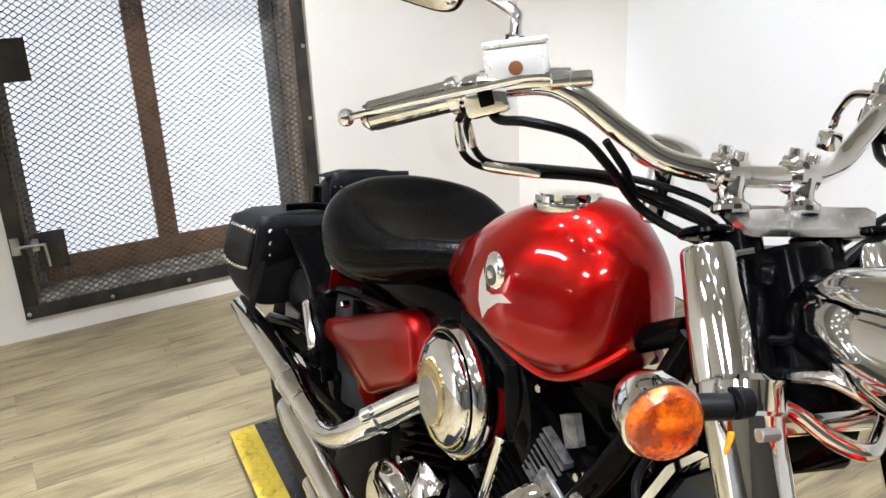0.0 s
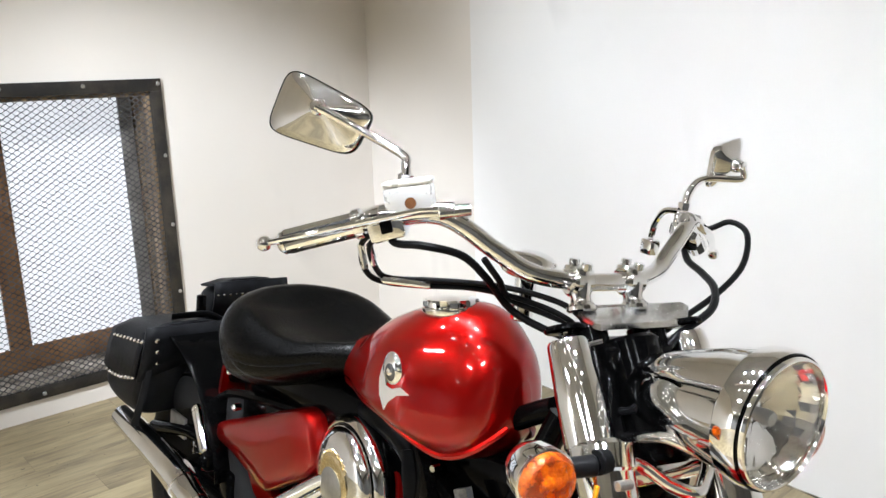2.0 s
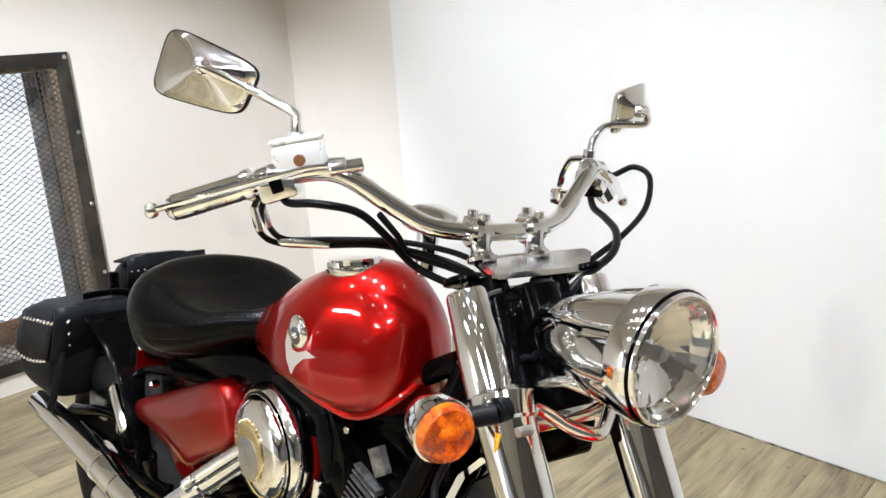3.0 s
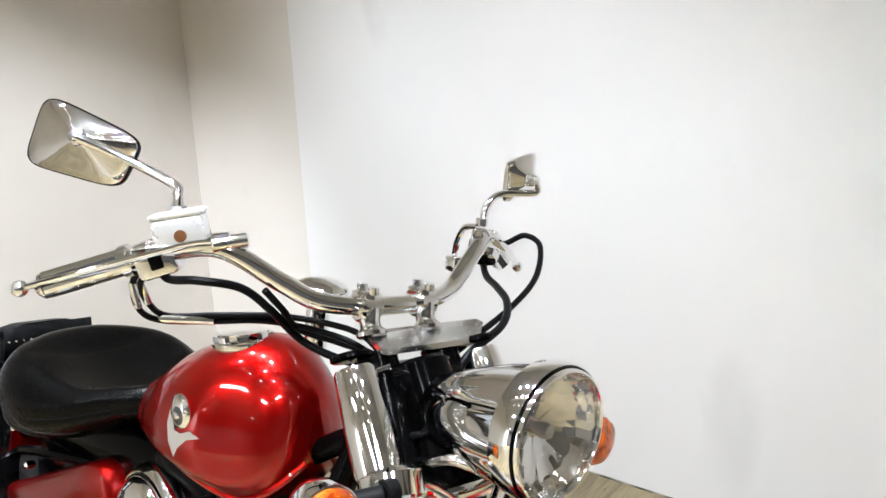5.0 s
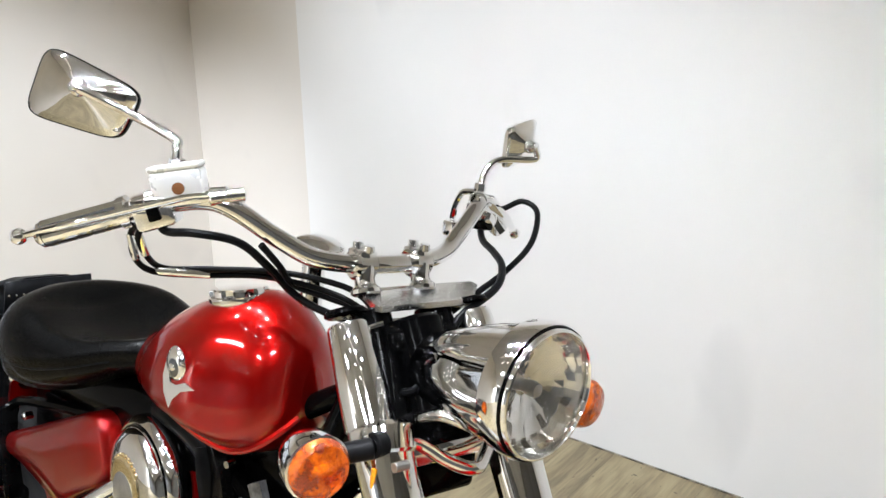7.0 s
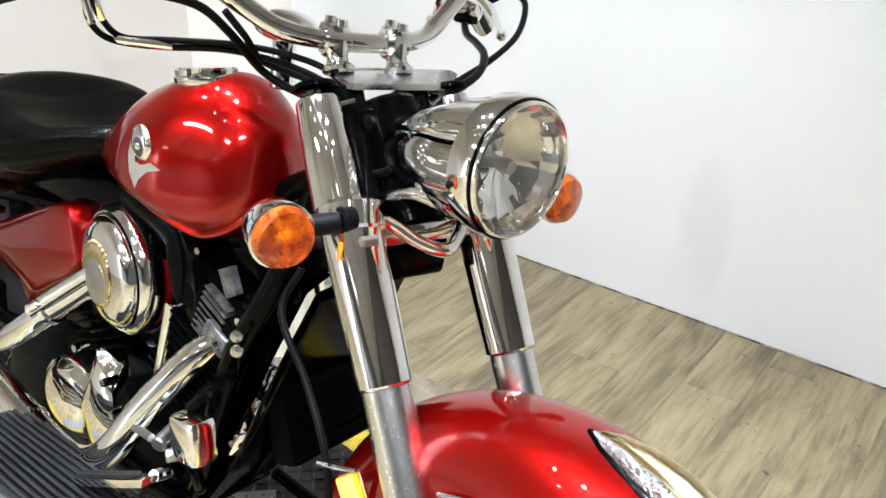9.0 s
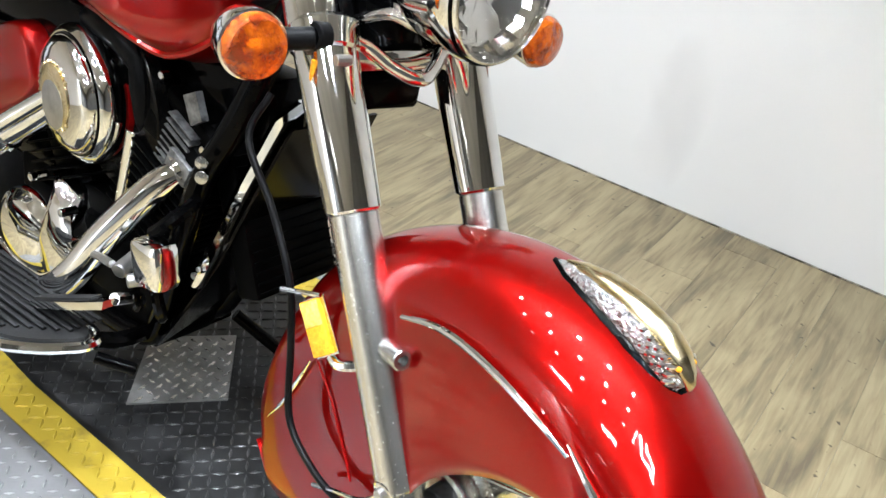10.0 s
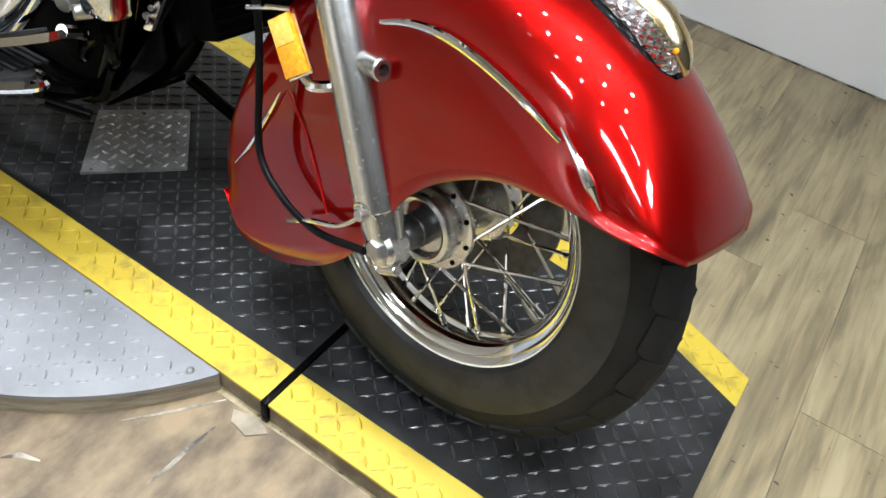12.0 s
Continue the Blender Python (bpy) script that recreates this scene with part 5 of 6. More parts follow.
# ---- saddlebags
def saddlebag(x0, x1, y_in, y_out, z0, z1, lab):
    """x0 rear, x1 front; bulging leather box with a flap lid and stud rows."""
    sgn = 1 if y_out > y_in else -1
    w = abs(y_out - y_in)

    def bp(name, geo, *rest, **kw):
        """A part in the body frame; the bag widens and its front leans back towards the bottom."""
        verts = []
        for v in geo[0]:
            x, y, z = v
            h = min(1.0, max(0.0, (z1 - z) / (z1 - z0)))
            verts.append(Vector((x - 0.042 * h * max(0, (x - x0) / (x1 - x0)), y + sgn * 0.024 * h * max(0, sgn * (y - y_in) / w), z - 0.17 * (x1 - x) * (1 - h))))
        return part(name, (verts, geo[1]), rest[0], rest[1] or bike, *rest[2:], **kw)
    secs = []
    n = 16
    for i in range(n + 1):
        u = i / n
        e = math.sin(math.pi * min(1, max(0, u))) ** 0.35
        x = x0 + (x1 - x0) * u
        sec = []
        for k in range(40):
            a = 2 * math.pi * k / 40
            c, s = math.cos(a), math.sin(a)
            yy = math.copysign(abs(c) ** 0.42, c)
            zz = math.copysign(abs(s) ** 0.42, s)
            bulge = 1 + 0.10 * (1 - zz * zz) * (1 if yy > 0 else 0.2)
            zc, hz = (z0 + z1) / 2, (z1 - z0) / 2
            f = 0.90 + 0.10 * e
            sec.append((x + 0.03 * (1 - zz * zz) * (u - 0.5), y_in + sgn * (w / 2 + yy * bulge * w / 2 * f), zc + zz * hz * f))
        secs.append(sec)
    b = bp("saddlebag", loft(secs), LEATHER, None, lab, sharp=70)
    zl = z1 - 0.52 * (z1 - z0)
    # lid flap: wraps over the front top and the outer side
    lid = []
    for i in range(9):
        u = i / 8
        x = x0 + 0.010 + (x1 - x0 - 0.004) * u
        drop = 0.02 * math.sin(math.pi * u)
        pts = [(x, y_in + sgn * 0.004, z1 - 0.004), (x, y_in + sgn * 0.3 * w, z1 + 0.008), (x, y_in + sgn * 0.8 * w, z1 + 0.007), (x, y_out + sgn * 0.010, z1 - 0.012), (x, y_out + sgn * 0.017, z1 - 0.06), (x, y_out + sgn * 0.018, zl - drop)]
        lid.append(pts)
    lo = bp("lid_flap", loft(lid, False, False), LEATHER, b, "leather lid flap", sharp=70)
    so = lo.modifiers.new("thickness", "SOLIDIFY")
    so.thickness = 0.005
    # front face flap
    fr = []
    for i in range(9):
        u = i / 8
        y = y_in + sgn * (0.004 + (w + 0.012) * u)
        zz = zl + 0.06 - 0.065 * u
        fr.append([(x1 + 0.010, y, z1 + 0.004), (x1 + 0.018, y, z1 - 0.03), (x1 + 0.021, y, (z1 + zz) / 2), (x1 + 0.021, y, zz)])
    fo = bp("front_flap", loft(fr, False, False), LEATHER, b, "leather front flap", sharp=70)
    so = fo.modifiers.new("thickness", "SOLIDIFY")
    so.thickness = 0.005
    for k in range(3):
        bp("stud", ball((x1 + 0.022, y_out - sgn * 0.012 - sgn * 0.005 * k, z1 - 0.030 - 0.028 * k), 0.0062, 10, 6), CHROME, b)
    for k in range(9):
        bp("stud", ball((x1 + 0.014 - 0.022 * k, y_out + sgn * 0.019, z1 - 0.030), 0.0048, 8, 5), CHROME, b)
        bp("stud", ball((x1 + 0.010 - 0.022 * k, y_out + sgn * 0.021, zl + 0.004 - 0.014 * math.sin(math.pi * k / 12)), 0.0048, 8, 5), CHROME, b)
    for k in range(8):
        bp("stud", ball((x1 + 0.021, y_in + sgn * (0.012 + 0.016 * k), z1 - 0.032), 0.0042, 8, 5), CHROME, b)
    bp("strap", tube([(x1 + 0.026, y_out - sgn * 0.005, zl + 0.02), (x1 + 0.03, y_out - sgn * 0.004, zl - 0.03), (x1 + 0.024, y_out - sgn * 0.003, zl - 0.085), (x1 + 0.015, y_out - sgn * 0.003, zl - 0.12)], 0.009, 8, flat=0.4), LEATHER, b, "leather closing strap")
    return b


saddlebag(-1.715, -1.495, 0.012, -0.182, 0.420, 0.652, "black studded leather saddlebag beside the exhaust")
saddlebag(-1.62, -1.545, -0.018, 0.17, 0.48, 0.735, "black studded leather saddlebag, partly behind the seat")
bp("bag_yoke", tube([(-1.53, -0.12, 0.664), (-1.52, -0.08, 0.668), (-1.51, -0.04, 0.668), (-1.50, -0.01, 0.655)], 0.014, 10, flat=0.35), LEATHER, None, "leather yoke between the saddlebags")
bp("bag_loop", box(-1.53, -1.51, -0.062, -0.042, 0.66, 0.715, 0.005), BLACK, None, "black grab strap end")


# ---- red side cover, rear fender, peg
def side_cover():
    out = [(-1.262, 0.478), (-1.245, 0.506), (-1.15, 0.548), (-1.068, 0.584), (-0.985, 0.620), (-0.925, 0.642), (-0.888, 0.632), (-0.872, 0.590), (-0.868, 0.555), (-0.90, 0.518), (-0.97, 0.474), (-1.02, 0.443), (-1.055, 0.437), (-1.11, 0.448), (-1.19, 0.464), (-1.245, 0.468)]
    cen = Vector((-1.03, 0, 0.525))
    secs = []
    path = smooth_path([(x, 0, z) for x, z in out] + [(out[0][0], 0, out[0][1])], 5)[:-1]
    for s, y in ((0.985, 0.0), (1.0, -0.026), (0.992, -0.038), (0.968, -0.046), (0.90, -0.051), (0.55, -0.056), (0.1, -0.057)):
        secs.append([cen + (Vector(p) - cen) * s + Vector((0, -0.085 + y, 0)) for p in path])
    c = bp("side_cover", loft(secs), RED, None, "glossy red side cover", sharp=60)
    bp("cover_foot", loft([[(x, -0.10 + y, z) for x, z in ((-1.20, 0.462), (-1.08, 0.440), (-1.06, 0.40), (-1.10, 0.372), (-1.135, 0.385))] for y in (0.03, 0.0)]), RED, c, "lower red flange", smooth=False)
    bp("cover_bolt", join(rod((-1.315, -0.07, 0.49), (-1.315, -0.085, 0.49), 0.009, 10), rod((-1.315, -0.07, 0.46), (-1.315, -0.085, 0.46), 0.007, 10)), CHROME, c)


side_cover()


def rear_fender():
    secs = []
    cx, cz = -1.54, 0.31
    for i in range(33):
        a = radians(85 + 40 * i / 32)
        r = 0.332
        P = Vector((cx + r * math.cos(a), -0.045, cz + r * math.sin(a)))
        u = Vector((math.cos(a), 0, math.sin(a)))
        sec = []
        for t in np.linspace(-1, 1, 21):
            y = 0.105 * math.sin(t * math.pi / 2)
            d = 0.075 * (1 - math.cos(t * math.pi / 2)) + 0.10 * max(0, abs(t) - 0.7) / 0.3
            sec.append(P - u * d + Vector((0, y, 0)))
        secs.append(sec)
    f = bp("rear_fender", loft(secs, False, False), RED, None, "red rear fender", sharp=60)
    so = f.modifiers.new("thickness", "SOLIDIFY")
    so.thickness = 0.003
    # added black sheet ahead of the painted fender, standing for shade over the tyre
    secs = [[(cx + 0.329 * math.cos(a), -0.045 + y, cz + 0.329 * math.sin(a)) for y in (-0.10, -0.09, 0.0, 0.09, 0.10)] for a in np.radians(np.linspace(12, 86, 16))]
    lin = bp("fender_liner", loft(secs, False, False), BLACK, None, "black sheet added to hide the rear tyre in the shade", sharp=60)
    so = lin.modifiers.new("thickness", "SOLIDIFY")
    so.thickness = 0.003


rear_fender()
bp("fender_front", loft([[(x - 0.018, -0.098, z), (x + 0.002, -0.104, z), (x + 0.008, -0.09, z), (x + 0.008, 0.0, z), (x - 0.018, 0.0, z)] for x, z in ((-1.285, 0.61), (-1.30, 0.55), (-1.325, 0.48), (-1.35, 0.41), (-1.37, 0.36))]), RED, None, "red lower front of the rear fender", sharp=60)
prof = [(0.232 + 0.07 * math.sin(math.pi * (-0.18 + 1.36 * k / 20)), 0.07 * math.cos(math.pi * (-0.18 + 1.36 * k / 20))) for k in range(21)]
RW = Vector((-1.41, -0.040, 0.270))
rt = bp("rear_tyre", lathe(prof, 56, Matrix.Translation(RW) @ AXIS_Y, True), RUBBER, None, "black rear tyre")
bp("rear_hub", lathe([(0.02, -0.09), (0.08, -0.08), (0.09, -0.03), (0.09, 0.03), (0.08, 0.08), (0.02, 0.09)], 32, Matrix.Translation(RW) @ AXIS_Y, True), CHROME, None, "chrome rear hub")
for k in range(20):
    a = 2 * math.pi * k / 20
    bp("rear_spoke", rod(RW + Vector((0.085 * math.cos(a + 0.5), 0.03 if k % 2 else -0.03, 0.085 * math.sin(a + 0.5))), RW + Vector((0.185 * math.cos(a), 0, 0.185 * math.sin(a))), 0.002, 6), CHROME, rt)
bp("frame_rail", join(tube([(-0.42, -0.045, 0.80), (-0.62, -0.045, 0.70), (-0.95, -0.06, 0.655), (-1.25, -0.075, 0.60), (-1.55, -0.085, 0.50)], 0.017, 12), box(-1.26, -0.68, -0.10, 0.03, 0.60, 0.70, 0.02), box(-0.70, -0.42, -0.06, 0.02, 0.60, 0.70, 0.02), box(-1.25, -0.86, -0.08, 0.03, 0.36, 0.61, 0.02), box(-0.86, -0.50, -0.075, 0.02, 0.50, 0.62, 0.02), tube([(-1.28, -0.11, 0.545), (-1.22, -0.112, 0.575), (-1.1, -0.11, 0.60), (-0.98, -0.10, 0.615)], 0.010, 8)), BLACK, None, "black seat rail and battery box")
for x, z in ((-1.304, 0.503), (-1.218, 0.543)):
    bp("rail_bolt", join(rod((x, -0.112, z), (x, -0.095, z), 0.008, 12), rod((x, -0.1145, z), (x, -0.110, z), 0.005, 6)), CHROME, None, "chrome rail bolt")
peg = bp("passenger_peg", join(rod((-1.357, -0.125, 0.492), (-1.275, -0.140, 0.425), 0.0145, 16, 0.005), ball((-1.359, -0.125, 0.494), 0.0142, 14, 8)), CHROME, None, "folded chrome passenger peg")
bp("peg_mount", join(box(-1.29, -1.255, -0.15, -0.09, 0.39, 0.435, 0.008), rod((-1.27, -0.155, 0.41), (-1.27, -0.135, 0.41), 0.012, 12), box(-1.26, -1.20, -0.12, -0.08, 0.33, 0.40, 0.01)), BLACK, peg)
bp("swing_arm", join(rod((-1.15, -0.10, 0.32), (-1.66, -0.12, 0.315), 0.024), tube([(-1.25, -0.105, 0.40), (-1.40, -0.11, 0.42), (-1.62, -0.115, 0.36)], 0.016)), BLACK, None, "black swing arm")
for y in (-0.115,):
    bp("frame_gusset", join(box(-1.52, -1.44, y - 0.004, y + 0.004, 0.39, 0.44, 0.002)), STEEL, None, "bare steel bag bracket")


# ---- engine
def engine():
    e = bp("crankcase", join(box(-1.04, -0.60, -0.085, 0.05, 0.17, 0.40, 0.03), box(-0.98, -0.66, -0.10, 0.06, 0.22, 0.36, 0.02)), ENGINE_BLACK, None, "black engine crankcase")
    for cx, tilt in ((-0.655, -24), (-0.85, 24)):
        m = Matrix.Translation((cx, -0.03, 0.375)) @ Matrix.Rotation(radians(-tilt), 4, "Y")
        cyl = bp("cylinder", moved(box(-0.058, 0.058, -0.055, 0.055, 0.0, 0.20, 0.02), m), ENGINE_BLACK, e, "black finned cylinder")
        for k in range(9):
            bp("cooling_fin", moved(box(-0.078, 0.078, -0.078, 0.078, 0.018 + k * 0.0165, 0.0215 + k * 0.0165, 0.001), m), ENGINE_BLACK, cyl)
        bp("cylinder_head", moved(box(-0.075, 0.075, -0.072, 0.072, 0.165, 0.235, 0.02), m), ENGINE_BLACK, cyl)
        bp("rocker_cover", moved(box(-0.06, 0.06, -0.06, 0.06, 0.235, 0.262, 0.012), m), ENGINE_BLACK, cyl)
    for k in range(8):
        x, z = -0.574 - 0.0045 * k, 0.607 - 0.0105 * k
        bp("cooling_fin", loft([[(x, y, z), (x + 0.052, y, z - 0.024), (x + 0.052, y, z - 0.022), (x, y, z + 0.002)] for y in (-0.104, -0.07)]), FIN, e)
    bp("head_plate", loft([[(-0.549, y, 0.640), (-0.530, y, 0.602), (-0.507, y, 0.616), (-0.524, y, 0.653)] for y in (-0.100, -0.088)]), FIN, e, "steel cylinder head plate", smooth=False)
    for x, z in ((-0.60, 0.652), (-0.505, 0.575), (-0.488, 0.545), (-0.62, 0.50), (-0.59, 0.47)):
        bp("head_bolt", rod((x, -0.10, z), (x, -0.085, z), 0.006, 8), CHROME, e)
    # bright edges of the front fins and the rectangular head badge
    m = Matrix.Translation((-0.655, -0.03, 0.375)) @ Matrix.Rotation(radians(24), 4, "Y")
    bp("head_badge", moved(box(0.012, 0.062, -0.082, -0.074, 0.176, 0.212, 0.003), m), FIN, e, "dull steel head badge")
    # round polished cover and its neighbour low on the right side
    cm = Matrix.Translation((-0.955, -0.105, 0.252)) @ Matrix.Rotation(radians(8), 4, "Z") @ AXIS_Y
    bp("clutch_cover", lathe([(0.078, -0.02), (0.083, -0.012), (0.083, 0.0), (0.080, 0.006), (0.072, 0.010), (0.066, 0.018), (0.05, 0.026), (0, 0.031)], 40, cm), CHROME, e, "polished round engine cover")
    secs = []
    for z, x0, x1, y in ((0.175, -0.90, -0.83, -0.115), (0.22, -0.91, -0.79, -0.128), (0.28, -0.895, -0.775, -0.135), (0.33, -0.875, -0.785, -0.132), (0.375, -0.87, -0.81, -0.12), (0.405, -0.875, -0.845, -0.11)):
        secs.append([(x0, -0.08, z), (x0 + 0.006, y + 0.006, z), (x0 + 0.02, y, z), ((x0 + x1) / 2, y - 0.004, z), (x1 - 0.02, y, z), (x1 - 0.006, y + 0.006, z), (x1, -0.08, z)])
    bp("side_case", loft(secs), CHROME, e, "polished engine side case", sharp=50)
    for x, z in ((-0.888, 0.39), (-0.80, 0.36), (-0.775, 0.31), (-0.86, 0.19), (-0.80, 0.215)):
        bp("case_bolt", rod((x, -0.11, z), (x, -0.14, z), 0.0075, 10), CHROME, e)
    bp("pushrod_tube", rod((-0.69, -0.105, 0.38), (-0.66, -0.10, 0.55), 0.011), CHROME, e)
    bp("carburettor", join(rod((-0.75, -0.02, 0.56), (-0.75, -0.10, 0.56), 0.05), box(-0.80, -0.69, -0.10, -0.03, 0.60, 0.67, 0.015)), ENGINE_BLACK, e)


engine()


def air_cleaner():
    m = Matrix.Translation((-0.782, -0.112, 0.566)) @ Matrix.Rotation(radians(-7), 4, "Z") @ AXIS_Y @ Matrix.Diagonal((1.1, 1.1, 1, 1))
    a = bp("air_cleaner", lathe([(0.06, -0.03), (0.09, -0.026), (0.097, -0.014), (0.098, 0.0), (0.095, 0.008), (0.088, 0.013), (0.084, 0.012), (0.082, 0.016)], 48, m), CHROME, None, "round chrome air cleaner with gilt crest")
    bp("air_cleaner_dome", lathe([(0.0815, 0.014), (0.0805, 0.022), (0.076, 0.028), (0.066, 0.033), (0.05, 0.0365), (0.03, 0.039), (0, 0.040)], 48, m), CHROME, a)
    bp("black_groove", lathe([(0.082, 0.0125), (0.0852, 0.0125), (0.0852, 0.0145), (0.082, 0.0145)], 48, m, True), BLACK, a)
    # gilt crest: ring, shield and spread wings, in low relief
    for k in range(24):
        t = radians(40 + 280 * k / 23)
        bp("crest_bead", ball(m @ Vector((0.046 * math.cos(t), 0.046 * math.sin(t), 0.0355)), 0.0045, 8, 6), GOLD, a)
    bp("crest_plate", lathe([(0.044, 0.0365), (0.045, 0.0395), (0.040, 0.041), (0.030, 0.040), (0.0, 0.042)], 36, m), GOLD, a, "pale gilt crest plate")
    bp("crest_disc", lathe([(0.032, 0.036), (0.034, 0.041), (0.026, 0.0435), (0, 0.045)], 28, m @ Matrix.Translation((0.0, -0.012, 0))), STEEL, a, "pewter crest roundel")
    for s in (-1, 1):
        for k in range(5):
            p0, p1 = Vector((s * 0.012, 0.012 + 0.004 * k, 0.037)), Vector((s * (0.046 - 0.005 * k), 0.010 + 0.008 * k, 0.0315))
            bp("crest_feather", tube([m @ p0, m @ ((p0 + p1) / 2 + Vector((0, 0.004, 0.002))), m @ p1], [0.003, 0.004, 0.001], 6), GOLD, a)
    bp("mount_plate", lathe([(0.05, -0.06), (0.088, -0.055), (0.09, -0.03), (0.05, -0.03)], 40, m, True), RED_PLAIN, a, "red backing plate")
    bp("airbox", lathe([(0.06, -0.09), (0.118, -0.085), (0.128, -0.07), (0.130, -0.045), (0.122, -0.032), (0.06, -0.03)], 48, m @ Matrix.Translation((0.045, 0.0, 0)), True), BLACK, a, "black round airbox")
    bp("hose_clip", join(tube([m @ Vector((-0.02, 0.098, -0.02)), m @ Vector((-0.005, 0.110, -0.02)), m @ Vector((0.02, 0.104, -0.03))], 0.008, 8)), ALU, a)
    bp("intake_hose", tube([(-0.83, -0.06, 0.66), (-0.76, -0.09, 0.685), (-0.68, -0.085, 0.66), (-0.645, -0.07, 0.60), (-0.64, -0.06, 0.54)], 0.022, 12), HOSE, None, "black intake duct")
    bp("intake_shield", tube([(-0.66, -0.098, 0.66), (-0.645, -0.10, 0.62), (-0.642, -0.098, 0.57), (-0.648, -0.09, 0.54)], [0.012, 0.016, 0.011, 0.003], 10, flat=0.35), HOSE, None, "black duct shield")


air_cleaner()


# ---- exhaust
def exhaust():
    p = bp("front_exhaust_pipe", tube([(-0.548, -0.085, 0.527), (-0.575, -0.115, 0.497), (-0.625, -0.165, 0.41), (-0.668, -0.195, 0.33), (-0.725, -0.205, 0.278), (-0.80, -0.207, 0.252), (-0.91, -0.207, 0.262), (-1.05, -0.205, 0.285), (-1.2, -0.20, 0.305)], [0.022, 0.024, 0.025, 0.025, 0.025, 0.025, 0.026, 0.028, 0.030], 20), CHROME, None, "chrome front exhaust pipe")
    bp("exhaust_flange", lathe([(0.024, 0), (0.034, 0.003), (0.034, 0.012), (0.026, 0.016)], 20, frame_to((-0.548, -0.083, 0.53), (-0.575, -0.115, 0.497))), CHROME, p)
    q = bp("rear_exhaust_pipe", tube([(-0.763, -0.11, 0.589), (-0.80, -0.115, 0.56), (-0.855, -0.132, 0.513), (-0.915, -0.166, 0.458), (-0.974, -0.186, 0.406), (-1.03, -0.19, 0.368), (-1.094, -0.19, 0.347), (-1.16, -0.19, 0.347), (-1.24, -0.19, 0.358)], [0.020, 0.022, 0.022, 0.023, 0.023, 0.024, 0.025, 0.026, 0.026], 20), CHROME, None, "chrome rear exhaust pipe")
    bp("heat_shield", tube([(-0.80, -0.128, 0.572), (-0.86, -0.152, 0.522), (-0.925, -0.188, 0.462)], 0.014, 14), CHROME, q, "chrome heat shield")
    bp("shield_clamp", join(lathe([(0.025, 0), (0.027, 0.002), (0.027, 0.012), (0.025, 0.014)], 20, frame_to((-0.905, -0.161, 0.467), (-0.94, -0.176, 0.435))), rod((-0.90, -0.188, 0.485), (-0.915, -0.196, 0.472), 0.008, 10)), CHROME, q)
    u = bp("upper_muffler", tube([(-1.20, -0.19, 0.351), (-1.24, -0.19, 0.357), (-1.30, -0.19, 0.370), (-1.40, -0.188, 0.380), (-1.55, -0.184, 0.385), (-1.66, -0.180, 0.386)], [0.028, 0.030, 0.032, 0.032, 0.030, 0.027], 24), CHROME, None, "long chrome muffler")
    bp("muffler_band", lathe([(0.030, 0), (0.0335, 0.002), (0.0335, 0.010), (0.031, 0.012)], 24, frame_to((-1.27, -0.19, 0.364), (-1.30, -0.19, 0.370))), CHROME, u)
    bp("lower_muffler", tube([(-1.10, -0.205, 0.292), (-1.16, -0.20, 0.296), (-1.22, -0.195, 0.30), (-1.28, -0.19, 0.305)], [0.028, 0.030, 0.030, 0.026], 24), CHROME, None, "long chrome muffler")
    bp("pipe_clamp", join(lathe([(0.027, 0), (0.0295, 0.002), (0.0295, 0.014), (0.027, 0.016)], 20, frame_to((-0.905, -0.207, 0.2615), (-0.95, -0.207, 0.268))), rod((-0.90, -0.235, 0.25), (-0.90, -0.225, 0.28), 0.008, 10)), CHROME, p)
    bp("lower_pipe", tube([(-0.78, -0.225, 0.205), (-0.86, -0.225, 0.212), (-0.95, -0.222, 0.225), (-1.08, -0.215, 0.25)], 0.018, 14), CHROME, p, "chrome lower pipe shield")


exhaust()


# ---- frame, radiator, controls low on the right
bp("down_tube", join(tube([(-0.40, -0.055, 0.80), (-0.445, -0.09, 0.64), (-0.50, -0.10, 0.53), (-0.545, -0.10, 0.40), (-0.59, -0.09, 0.26), (-0.66, -0.085, 0.18), (-0.95, -0.085, 0.165)], 0.019, 14), tube([(-0.40, 0.0, 0.80), (-0.445, 0.045, 0.64), (-0.50, 0.05, 0.53), (-0.56, 0.05, 0.30), (-0.66, 0.04, 0.18), (-0.95, 0.04, 0.165)], 0.019, 14)), BLACK, None, "black frame down tube")
for p in ((-0.462, -0.133, 0.580), (-0.452, -0.140, 0.564)):
    bp("plug", lathe([(0.0, 0), (0.009, 0), (0.0085, 0.003), (0, 0.004)], 14, aim(p, (0.6, -0.8, 0.1))), ALU, None, "pale round frame plug")
rad = bp("radiator", moved(box(-0.06, -0.012, -0.075, 0.09, -0.13, 0.10, 0.008), Matrix.Translation((-0.43, -0.0, 0.50)) @ Matrix.Rotation(radians(-22), 4, "Y")), ENGINE_BLACK, None, "black radiator")
for k in range(14):
    bp("radiator_fin", moved(box(-0.0115, -0.009, -0.07, 0.085, -0.122 + k * 0.0155, -0.118 + k * 0.0155), Matrix.Translation((-0.43, -0.0, 0.50)) @ Matrix.Rotation(radians(-22), 4, "Y")), ENGINE_BLACK, rad)
